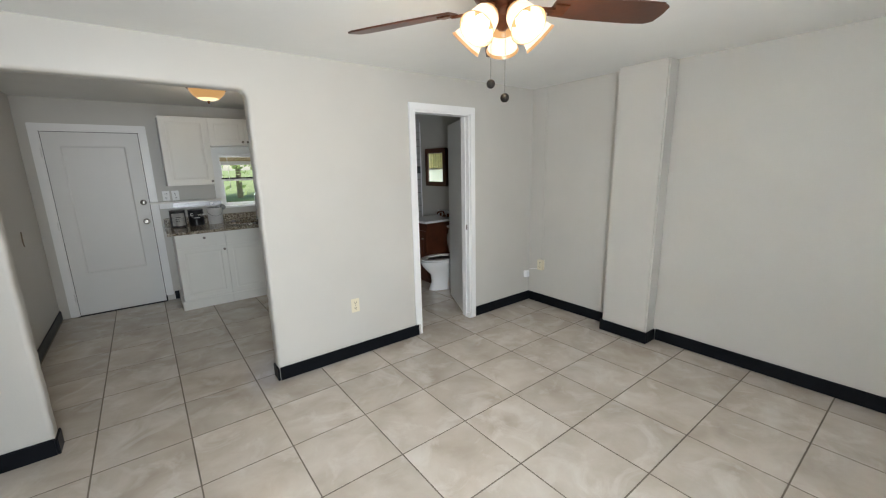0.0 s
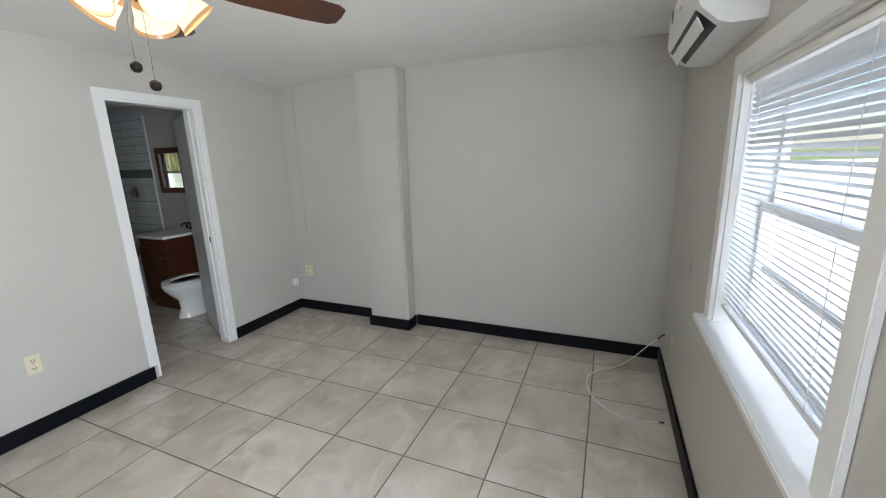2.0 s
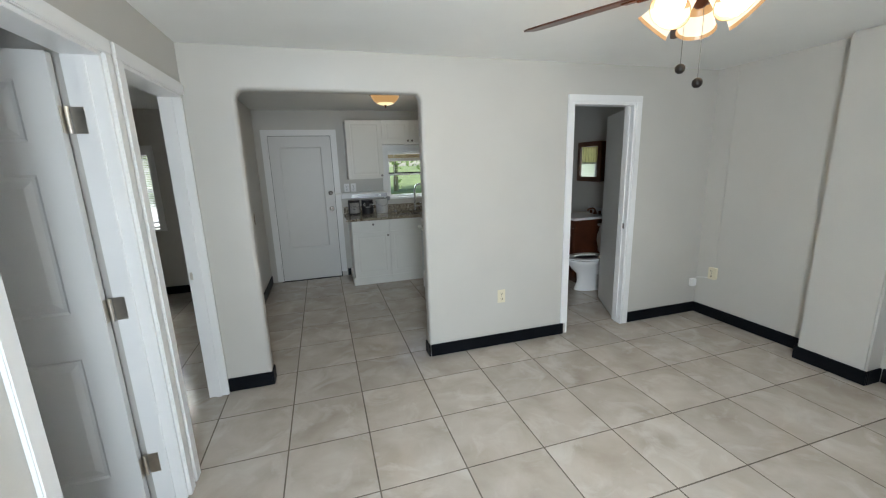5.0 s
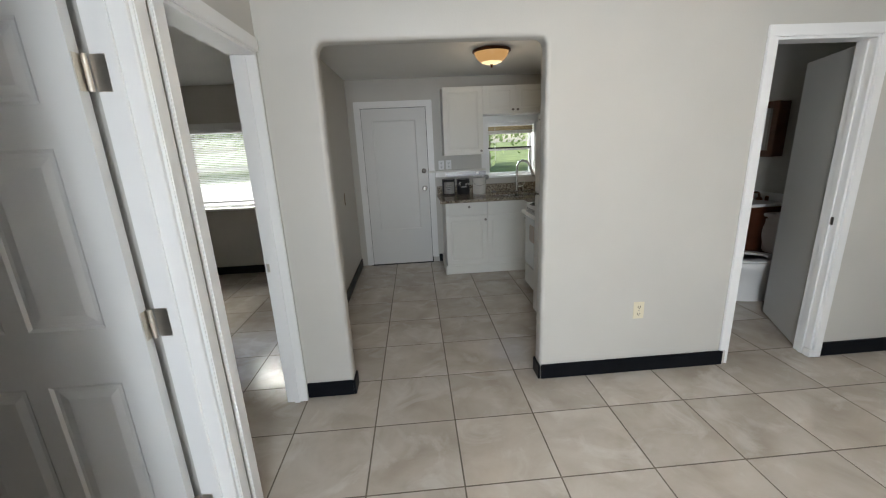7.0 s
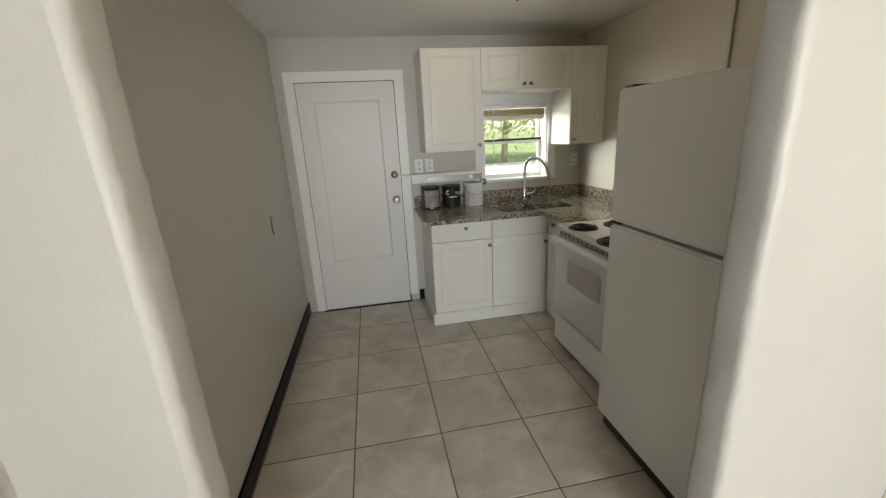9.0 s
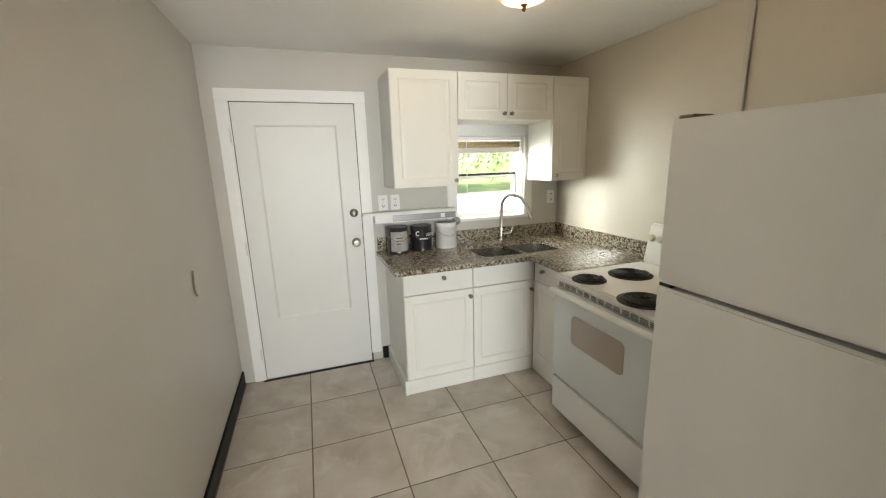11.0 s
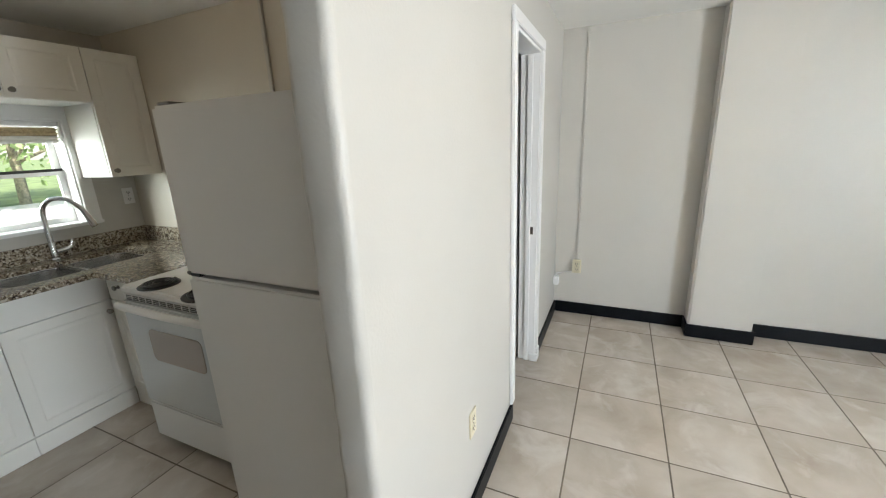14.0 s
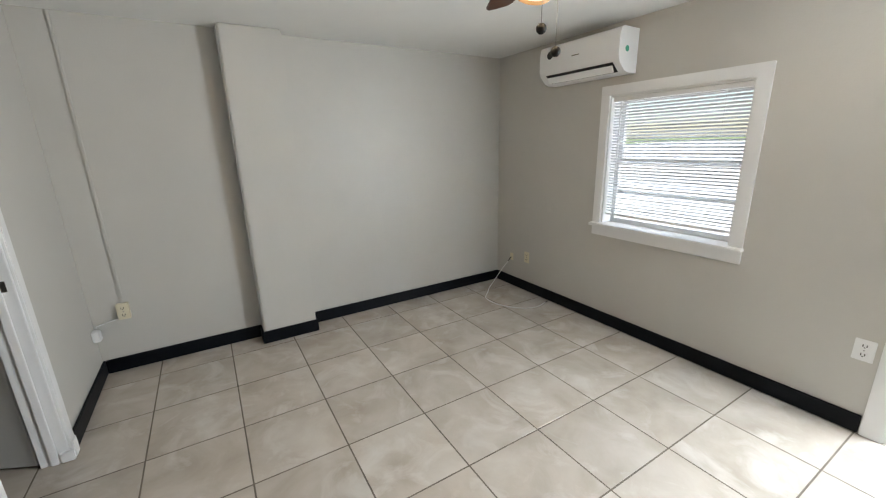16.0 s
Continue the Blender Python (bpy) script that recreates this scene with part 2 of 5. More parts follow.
def wall(name, axis, a0, a1, u0, u1, z0, z1, holes, label, mat=None):
    """A wall with real thickness from a0 to a1 across the axis; holes (u0, u1, z0, z1) go through it."""
    us = sorted({u0, u1, *(h[0] for h in holes), *(h[1] for h in holes)})
    zs = sorted({z0, z1, *(h[2] for h in holes), *(h[3] for h in holes)})

    def full(i, j):
        if not (0 <= i < len(us) - 1 and 0 <= j < len(zs) - 1):
            return False
        u, z = (us[i] + us[i + 1]) / 2, (zs[j] + zs[j + 1]) / 2
        return not any(h[0] < u < h[1] and h[2] < z < h[3] for h in holes)

    bm = bmesh.new()
    cache = {}

    def vert(a, i, j):
        k = (a, i, j)
        if k not in cache:
            p = (a, us[i], zs[j]) if axis == "x" else (us[i], a, zs[j])
            cache[k] = bm.verts.new(p)
        return cache[k]

    for i in range(len(us) - 1):
        for j in range(len(zs) - 1):
            if not full(i, j):
                continue
            for a in (a0, a1):
                bm.faces.new((vert(a, i, j), vert(a, i + 1, j), vert(a, i + 1, j + 1), vert(a, i, j + 1)))
            for (di, dj), (p, q) in {(-1, 0): ((0, 0), (0, 1)), (1, 0): ((1, 0), (1, 1)), (0, -1): ((0, 0), (1, 0)), (0, 1): ((0, 1), (1, 1))}.items():
                if not full(i + di, j + dj):
                    bm.faces.new((vert(a0, i + p[0], j + p[1]), vert(a0, i + q[0], j + q[1]), vert(a1, i + q[0], j + q[1]), vert(a1, i + p[0], j + p[1])))
    bmesh.ops.recalc_face_normals(bm, faces=bm.faces[:])
    return solid(name, bm, mat or WALL, label, "wall", "structure", smooth=40)


def arched_wall(name, y0, y1, x0, x1, z1, openings, label):
    """A wall whose openings stand on the floor; each has a corner radius and softly rounded plaster edges."""
    bm = bmesh.new()

    def quad(y, xa, xb, za, zb):
        bm.faces.new([bm.verts.new(c) for c in ((xa, y, za), (xb, y, za), (xb, y, zb), (xa, y, zb))])

    last = x0
    for (a, b, _, top), r, e in openings:
        rise = [0.11 + (top - r - 0.11) * k / 60 for k in range(61 if r else 1)]
        path = [((a, 0), (-1, 0))] + [((a, z), (-1, 0)) for z in rise[:-1] or rise]
        n = 8 if r else 0
        for k in range(n + 1):
            t = math.pi - math.pi / 2 * k / n if n else 0
            path.append(((a + r + r * math.cos(t), top - r + r * math.sin(t)), (math.cos(t), math.sin(t))) if n else ((a, top), (-1, 0)))
        for k in range(n + 1):
            t = math.pi / 2 - math.pi / 2 * k / n if n else 0
            path.append(((b - r + r * math.cos(t), top - r + r * math.sin(t)), (math.cos(t), math.sin(t))) if n else ((b, top), (1, 0)))
        path += [((b, z), (1, 0)) for z in rise[-2::-1] or rise] + [((b, 0), (1, 0))]
        prof = [(0.0, y0), (0.0, y1)]
        if e:
            arc = [math.pi / 2 * k / 5 for k in range(6)]
            prof = [(e - e * math.sin(t), y0 + e - e * math.cos(t)) for t in arc] + [(e - e * math.cos(t), y1 - e + e * math.sin(t)) for t in arc]
        rings = [[bm.verts.new((p[0] + nn[0] * o, y, p[1] + nn[1] * o)) for o, y in prof] for p, nn in path]
        rng = random.Random(11)
        for (p, nn), ring in zip(path, rings):
            lump = rng.uniform(-0.0024, 0.0024) if e and p[1] > 0.12 else 0
            for v in ring[1:-1]:
                d = lump + (rng.uniform(-0.0009, 0.0009) if lump else 0)
                v.co.x += nn[0] * d
                v.co.z += nn[1] * d
        for p, q in zip(rings, rings[1:]):
            for k in range(len(prof) - 1):
                bm.faces.new((p[k], p[k + 1], q[k + 1], q[k]))
        for side, y in ((0, y0), (-1, y1)):
            quad(y, last, a - e, 0, z1)
            for p, q in zip(rings, rings[1:]):
                p, q = p[side].co, q[side].co
                if q.x - p.x > 1e-5:
                    bm.faces.new([bm.verts.new(c) for c in (p, q, (q.x, y, z1), (p.x, y, z1))])
        last = b + e
    for y in (y0, y1):
        quad(y, last, x1, 0, z1)
    for x in (x0, x1):
        bm.faces.new([bm.verts.new(c) for c in ((x, y0, 0), (x, y1, 0), (x, y1, z1), (x, y0, z1))])
    bm.faces.new([bm.verts.new(c) for c in ((x0, y0, z1), (x1, y0, z1), (x1, y1, z1), (x0, y1, z1))])
    bmesh.ops.remove_doubles(bm, verts=bm.verts[:], dist=1e-5)
    bmesh.ops.recalc_face_normals(bm, faces=bm.faces[:])
    return solid(name, bm, WALL, label, "wall", "structure", smooth=30)


# ---- the rooms ----
H = 2.33          # ceiling
XL, XR = -0.37, 3.97     # living room
YS, YD = -0.45, 3.09     # window wall, dividing wall
T = 0.12
YK = YD + 0.11    # kitchen side of the dividing wall
YB = 5.95         # outer wall at the far end
XK = 2.30         # kitchen's side wall
KL = -0.39
ARCH = (-0.077, 1.14, 0.0, 2.07)
BATH = (2.431, 3.064, 0.0, 2.033)
BED = (2.275, 3.065, 0.0, 2.03)
DORB = (1.36, 2.13, 0.0, 2.03)
ENTRY = (0.03, 0.90, 0.0, 2.05)
WIN1 = (1.706, 2.648, 0.862, 1.838)
KWIN = (1.335, 1.958, 1.11, 1.78)
BWIN = (2.66, 3.14, 1.22, 1.80)
RWIN = (-2.565, -1.60, 0.868, 1.84)

arched_wall("wall_divider", YD, YK, XL - T, XR + T, H, [(ARCH, 0.05, 0.024), (BATH, 0, 0)], "light grey painted plaster wall with a rounded kitchen opening")
wall("wall_left", "x", XL - T, XL, YS, YD - 0.001, 0, H, [BED, DORB], "light grey painted wall with two doorways")
wall("wall_kitchen_left", "x", XL - T, KL, YK + 0.001, YB, 0, H, [], "light grey painted kitchen wall")
wall("wall_right", "x", XR, XR + T, YS, YB, 0, H, [], "light grey painted wall of living room and bathroom")
wall("wall_window", "y", YS - 0.16, YS, XL - T, XR + T, 0, H, [WIN1, ENTRY], "light grey painted wall with window and entry")
wall("wall_far", "y", YB, YB + 0.16, -3.6, XR + T, 0, H, [KWIN, BWIN, RWIN], "light grey painted outer wall with small windows")
wall("wall_kitchen_right", "x", XK, XK + 0.10, YK + 0.001, YB - 0.001, 0, H, [], "painted wall beside the stove, coloured warmer and paler for lamplight", LAMP_WARMED)
wall("wall_bedroom_left", "x", -3.6, -3.13, 0.3, YB - 0.001, 0, H, [], "grey painted bedroom wall")
wall("wall_bedroom_near", "y", 2.152, 2.21, -3.129, XL - T - 0.001, 0, H, [], "grey painted wall between two bedrooms")
wall("wall_second_bedroom", "y", 0.3, 0.42, -3.129, XL - T - 0.001, 0, H, [], "grey painted wall closing the second room")
solid("wall_chase", boxes((3.81, 1.65, 0, XR - 0.002, 2.06, H - 0.002), bevel=0.012), WALL, "grey painted boxed-in pipe chase on the wall", "wall", "structure", smooth=40)
# Unseen slab, added to keep direct sun out of window and entry.
solid("roof", boxes((-4.4, YS - 1.2, H + 0.13, XR + T + 0.9, YB + 0.9, H + 0.30)), CEIL, "unseen roof slab added so its eaves block the sun", "roof", "structure")
solid("ceiling", boxes((-3.6, YS - 0.16, H, XR + T, YB + 0.16, H + 0.12)), CEIL, "white painted plaster ceiling", "ceiling", "structure")


# ---- baseboards ----
def baseboard(x0, y0, x1, y1, side, h=0.105, d=0.014):
    """Along a wall from (x0, y0) to (x1, y1); side is the way it faces."""
    sx, sy = side
    bm = boxes((x0, y0, 0.002, x1 + sx * d, y1 + sy * d, h), bevel=0.004)
    return solid("baseboard", bm, BASE, "black painted wooden baseboard", "baseboard", "structure", "baseboards", smooth=40)


g = 0.0008
baseboard(ARCH[1] + 0.006, YD - g, 2.405, YD - g, (0, -1))
baseboard(3.115, YD - g, XR, YD - g, (0, -1))
baseboard(XL, YD - g, ARCH[0], YD - g, (0, -1))
baseboard(XR - g, 2.062, XR - g, YD - 0.016, (-1, 0))
baseboard(3.81 - g, 1.636, 3.81 - g, 2.074, (-1, 0))
baseboard(3.812, 1.65 - g, XR - 0.016, 1.65 - g, (0, -1))
baseboard(3.812, 2.06 + g, XR - 0.016, 2.06 + g, (0, 1))
baseboard(XR - g, YS, XR - g, 1.634, (-1, 0))
baseboard(0.985, YS + g, XR - 0.016, YS + g, (0, 1))
baseboard(XL + g, YS + 0.02, XL + g, 1.32, (1, 0))
baseboard(KL + g, YK + 0.01, KL + g, YB - 0.002, (1, 0))
baseboard(0.66, YB - g, 0.735, YB - g, (0, -1))
baseboard(ARCH[1] + g, YD - 0.014, ARCH[1] + g, YK, (-1, 0), d=0.0125)
baseboard(ARCH[0] - g, YD - 0.014, ARCH[0] - g, YK, (1, 0), d=0.0125)
baseboard(-3.128, YB - g, -0.51, YB - g, (0, -1))
baseboard(-3.13 + g, 2.215, -3.13 + g, YB - 0.02, (1, 0))
baseboard(XL - T - g, 3.10, XL - T - g, YB - 0.02, (-1, 0))


# ---- casings, doors, windows ----
def casing(name, axis, face, out, hole, w=0.06, d=0.018, left=True, right=True, zl=0.0, zr=0.0, label="white painted wooden door casing", jamb=None):
    """Two legs and a head round an opening, with the jamb lining inside it."""
    u0, u1, _, z1 = hole
    ob = thing(name, (0, 0, 0), label, "door frame", "", "structure")

    def slab(n, ua, ub, za, zb, a, b, bev=0.004):
        bm = boxes((a, ua, za, b, ub, zb) if axis == "x" else (ua, a, za, ub, b, zb), bevel=bev)
        return part(n, bm, TRIM, ob, smooth=40)

    f, o = face + out * 0.0008, face + out * d
    if left:
        slab("casing_leg", u0 - w, u0 + 0.004, zl, z1 - 0.004, f, o)
    if right:
        slab("casing_leg", u1 - 0.004, u1 + w, zr, z1 - 0.004, f, o)
    slab("casing_head", u0 - (w if left else 0), u1 + (w if right else 0), z1 - 0.004, z1 + w, f, o + out * 0.001)
    if jamb:
        ja, jb = jamb
        slab("jamb", u0 + 0.0005, u0 + 0.018, 0.002, z1 - 0.018, ja, jb, 0.002)
        slab("jamb", u1 - 0.018, u1 - 0.0005, 0.002, z1 - 0.018, ja, jb, 0.002)
        slab("jamb_head", u0 + 0.0005, u1 - 0.0005, z1 - 0.018, z1 - 0.0005, ja, jb, 0.002)
        m = (ja + jb) / 2
        slab("door_stop", u0 + 0.018, u0 + 0.029, 0.002, z1 - 0.029, m - 0.016, m + 0.016, 0.002)
        slab("door_stop", u1 - 0.029, u1 - 0.018, 0.002, z1 - 0.029, m - 0.016, m + 0.016, 0.002)
    return ob


casing("door_frame_bathroom", "y", YD, -1, BATH, w=0.056, zl=0.108, jamb=(YD - 0.003, YK + 0.003))
casing("door_frame_bedroom", "x", XL, 1, BED, right=False, jamb=(XL - T - 0.003, XL + 0.003))
casing("door_frame_second_room", "x", XL, 1, DORB, w=0.056, jamb=(XL - T - 0.003, XL + 0.003))
casing("door_frame_entry", "y", YS, 1, ENTRY, w=0.08, jamb=(YS - 0.163, YS + 0.003))


def plate(w, h, holes, y0, y1):
    """A flat frame in local x, z with rectangular holes, from y0 to y1."""
    us = sorted({0, w, *(q for r in holes for q in r[:2])})
    zs = sorted({0, h, *(q for r in holes for q in r[2:])})
    bm = bmesh.new()
    cells = {(i, j) for i in range(len(us) - 1) for j in range(len(zs) - 1)
             if not any(r[0] < (us[i] + us[i + 1]) / 2 < r[1] and r[2] < (zs[j] + zs[j + 1]) / 2 < r[3] for r in holes)}
    cache = {}

    def v(i, j, y):
        if (i, j, y) not in cache:
            cache[i, j, y] = bm.verts.new((us[i], y, zs[j]))
        return cache[i, j, y]

    for i, j in cells:
        for y in (y0, y1):
            bm.faces.new((v(i, j, y), v(i + 1, j, y), v(i + 1, j + 1, y), v(i, j + 1, y)))
        for di, dj, a, b in ((-1, 0, (0, 0), (0, 1)), (1, 0, (1, 0), (1, 1)), (0, -1, (0, 0), (1, 0)), (0, 1, (0, 1), (1, 1))):
            if (i + di, j + dj) not in cells:
                bm.faces.new((v(i + a[0], j + a[1], y0), v(i + b[0], j + b[1], y0), v(i + b[0], j + b[1], y1), v(i + a[0], j + a[1], y1)))
    return bm


def paneled(name, w, h, t, panels, m, mat, parent, both=False, profile=((0.0, 0.0), (0.007, 0.0035), (0.013, 0.0035), (0.032, 0.0008)), label=""):
    """A door leaf with moulded panels; its front faces local -y, m lays it into the world."""
    bm = bmesh.new()

    def face(y, sign):
        us = sorted({0, w, *(q for r in panels for q in r[:2])})
        zs = sorted({0, h, *(q for r in panels for q in r[2:])})
        for i in range(len(us) - 1):
            for j in range(len(zs) - 1):
                cu, cz = (us[i] + us[i + 1]) / 2, (zs[j] + zs[j + 1]) / 2
                if not any(r[0] < cu < r[1] and r[2] < cz < r[3] for r in panels):
                    bm.faces.new([bm.verts.new((a, y, b)) for a, b in ((us[i], zs[j]), (us[i + 1], zs[j]), (us[i + 1], zs[j + 1]), (us[i], zs[j + 1]))])
        for x0, x1, z0, z1 in panels:
            last = None
            for o, d in profile:
                ring = [bm.verts.new((a, y + sign * d, b)) for a, b in ((x0 + o, z0 + o), (x1 - o, z0 + o), (x1 - o, z1 - o), (x0 + o, z1 - o))]
                if last:
                    for k in range(4):
                        bm.faces.new((last[k], last[(k + 1) % 4], ring[(k + 1) % 4], ring[k]))
                last = ring
            bm.faces.new(last)

    face(0, 1)
    if both:
        face(t, -1)
    else:
        bm.faces.new([bm.verts.new(p) for p in ((0, t, 0), (0, t, h), (w, t, h), (w, t, 0))])
    for a, b in (((0, 0), (w, 0)), ((w, 0), (w, h)), ((w, h), (0, h)), ((0, h), (0, 0))):
        bm.faces.new([bm.verts.new(p) for p in ((a[0], 0, a[1]), (b[0], 0, b[1]), (b[0], t, b[1]), (a[0], t, a[1]))])
    bmesh.ops.remove_doubles(bm, verts=bm.verts[:], dist=1e-5)
    bmesh.ops.recalc_face_normals(bm, faces=bm.faces[:])
    rim = [e for e in bm.edges if len(e.link_faces) == 2 and e.calc_face_angle(0) > 1.2]
    bmesh.ops.bevel(bm, geom=rim, offset=0.002, segments=2, affect="EDGES")
    bm.transform(m)
    return part(name, bm, mat, parent, label)


def knob(parent, at, axis, r=0.015, mat=None, name="knob", label="", s=1.0):
    return part(name, lathe([(0, 0), (r * 0.75, 0), (r * 0.75, 0.004 * s), (r * 0.4, 0.007 * s), (r * 0.4, 0.014 * s), (r * 0.9, 0.018 * s), (r, 0.023 * s), (r * 0.85, 0.029 * s), (0, 0.031 * s)], at, axis, 16), mat or NICKEL, parent, label, smooth=50)


# ---- living room: ceiling fan ----
def ceiling_fan(cx, cy, start, lit, label):
    fan = thing("ceiling_fan", (cx, cy, H), label, "ceiling fan")
    part("canopy", lathe([(0, H), (0.075, H), (0.075, H - 0.02), (0.06, H - 0.045), (0.03, H - 0.055), (0, H - 0.055)], (cx, cy, 0)), BRONZE, fan, smooth=40)
    part("motor_housing", lathe([(0.03, H - 0.05), (0.085, H - 0.07), (0.115, H - 0.10), (0.12, H - 0.15), (0.10, H - 0.19), (0.06, H - 0.21), (0, H - 0.21)], (cx, cy, 0), n=32), BRONZE, fan, smooth=40)
    part("light_hub", lathe([(0.05, H - 0.205), (0.06, H - 0.215), (0.05, H - 0.225), (0.058, H - 0.235), (0.06, H - 0.26), (0.045, H - 0.278), (0.02, H - 0.286), (0.012, H - 0.295), (0, H - 0.297)], (cx, cy, 0)), BRONZE, fan, smooth=40)
    for k in range(5):
        a = radians(start + 72 * k)
        m = Matrix.Translation((cx, cy, H - 0.213)) @ Matrix.Rotation(a, 4, "Z")
        bm = bmesh.new()
        outline = [(0.19, -0.045), (0.30, -0.058), (0.52, -0.066), (0.615, -0.062), (0.645, -0.045), (0.65, 0), (0.645, 0.045), (0.615, 0.062), (0.52, 0.066), (0.30, 0.058), (0.19, 0.045)]
        lo = [bm.verts.new((x, y, 0)) for x, y in outline]
        hi = [bm.verts.new((x, y, 0.007)) for x, y in outline]
        bm.faces.new(lo[::-1])
        bm.faces.new(hi)
        for i in range(len(lo)):
            j = (i + 1) % len(lo)
            bm.faces.new((lo[i], lo[j], hi[j], hi[i]))
        bm.transform(m @ Matrix.Rotation(radians(-13), 4, "X"))
        blade = part("blade", bm, WALNUT, fan, "dark walnut fan blade")
        arm = boxes((0.09, -0.013, -0.012, 0.20, 0.013, -0.003), (0.19, -0.032, -0.006, 0.25, 0.032, 0.0), bevel=0.003)
        arm.transform(m @ Matrix.Rotation(radians(-13), 4, "X"))
        part("blade_iron", arm, BRONZE, blade, smooth=40)
    if not lit:
        return fan
    for k in range(5):
        a = radians(44 + 72 * k)
        d = Vector((math.cos(a), math.sin(a), 0))
        base = Vector((cx, cy, H - 0.248)) + d * 0.07
        tilt = (d * 0.72 + Vector((0, 0, -0.70))).normalized()
        m = Matrix.Translation(base) @ tilt.to_track_quat("Z", "Y").to_matrix().to_4x4()
        part("shade_arm", tube([(cx, cy, H - 0.235), Vector((cx, cy, H - 0.235)) + d * 0.045, base + tilt * 0.01], 0.011, 10), BRONZE, fan, smooth=50)
        shade = part("shade", lathe([(0.022, 0), (0.035, 0.010), (0.046, 0.032), (0.050, 0.058), (0.053, 0.080), (0.058, 0.095), (0.064, 0.105), (0.062, 0.1055), (0.0555, 0.095), (0.0505, 0.080), (0.0475, 0.058), (0.0435, 0.032), (0.032, 0.012), (0.020, 0.004)], m=m, n=28), SHADE, fan, "lit frosted amber glass tulip shade", smooth=60)
        shade.visible_shadow = False
        shade.data.materials.append(GLOW)
        for f in shade.data.polygons:
            z = (m.inverted() @ (Vector(f.center) + fan.location)).z
            f.material_index = 1 if 0.025 < z < 0.096 else 0
        part("socket", lathe([(0, -0.012), (0.026, -0.012), (0.028, 0.008), (0.024, 0.02), (0, 0.02)], m=m, n=18), BRONZE, shade, smooth=40)
        part("light_bulb", lathe([(0.012, 0.02), (0.014, 0.035), (0.026, 0.06), (0.029, 0.078), (0.022, 0.094), (0, 0.101)], m=m, n=18), BULB, shade, "glowing warm bulb", smooth=60)
    for x, y, z in ((1.609, 1.246, 1.800), (1.606, 1.315, 1.858)):
        ch = part("pull_chain", tube([(cx + (x - cx) * 0.8, cy + (y - cy) * 0.8, H - 0.30), (x, y, H - 0.34), (x, y, z)], 0.0010, 6), NICKEL, fan)
        part("chain_ball", lathe([(0, -0.016), (0.008, -0.015), (0.0145, -0.008), (0.016, 0), (0.0145, 0.008), (0.008, 0.014), (0, 0.016)], (x, y, z), n=16), PULL, ch, "dark round chain pull", smooth=60)
    return fan


ceiling_fan(1.63, 1.281, -26, True, "dark walnut ceiling fan with lit tulip glass shades")
ceiling_fan(-2.15, 4.05, 17, False, "brown five-blade ceiling fan on the bedroom ceiling")


# ---- electrical plates ----
def outlet(at, face, colour, label, w=0.072, h=0.116, name="wall_outlet", slots=True):
    """A duplex outlet; face is the way it looks: 'x', '-x', 'y' or '-y'."""
    turn = {"-y": 0, "x": 90, "y": 180, "-x": -90}[face]
    m = Matrix.Translation(at) @ Matrix.Rotation(radians(turn), 4, "Z")
    ob = thing(name, at, label, "outlet")
    bm = boxes((-w / 2, -0.006, -h / 2, w / 2, -0.0006, h / 2), bevel=0.0025)
    bm.transform(m)
    part("cover_plate", bm, colour, ob, smooth=40)
    if slots:
        for z in (-0.024, 0.024):
            bm = boxes((-0.017, -0.0085, z - 0.014, 0.017, -0.0055, z + 0.014), bevel=0.0035)
            bm.transform(m)
            soc = part("receptacle", bm, colour, ob, smooth=40)
            bm = boxes((-0.0095, -0.0092, z - 0.004, -0.0055, -0.0084, z + 0.008), (0.005, -0.0092, z - 0.004, 0.009, -0.0084, z + 0.008), (-0.003, -0.0092, z - 0.011, 0.003, -0.0084, z - 0.006))
            bm.transform(m)
            part("slots", bm, RUBBER_AND_SHADE, soc)
        bm = lathe([(0, -0.0072), (0.003, -0.0072), (0.003, -0.005)], axis="y", n=10)
        bm.transform(m)
        part("screw", bm, NICKEL, ob)
    return ob


outlet((1.785, YD, 0.445), "-y", IVORY, "ivory duplex wall outlet on the grey wall")
outlet((XR - 0.034, 2.905, 0.45), "-x", IVORY, "ivory duplex outlet in a surface box below a conduit")
ob = bpy.data.objects["wall_outlet.001"]
part("surface_box", boxes((XR - 0.0335, 2.87, 0.395, XR - 0.0008, 2.94, 0.505), bevel=0.003), IVORY, ob, smooth=40)
solid("conduit", boxes((XR - 0.012, 2.895, 0.507, XR - 0.0006, 2.913, H - 0.002), bevel=0.003), WALL, "painted cable raceway running up the wall", "conduit")
ob = thing("junction_box", (3.90, YD, 0.33), "white surface junction box above the baseboard", "box")
part("body", boxes((3.87, YD - 0.045, 0.285, 3.93, YD - 0.0006, 0.36), bevel=0.006), PLASTIC, ob, smooth=40)
part("cable_lead", tube([(3.93, YD - 0.02, 0.35), (3.95, YD - 0.02, 0.37), (XR - 0.02, YD - 0.08, 0.385), (XR - 0.015, 2.93, 0.40)], 0.003, 6), PLASTIC, ob)
outlet((3.494, YS, 0.362), "y", IVORY, "ivory wall outlet low on the window wall")
outlet((3.725, YS, 0.32), "y", IVORY, "small ivory cable plate near the corner", 0.05, 0.08, "cable_plate", False)
outlet((3.21, YS, 0.93), "y", WALL, "painted-over blank wall plate", 0.07, 0.115, "blank_plate", False)
outlet((1.042, YS, 0.456), "y", PLASTIC, "white duplex outlet beside the entry door", 0.08, 0.116)


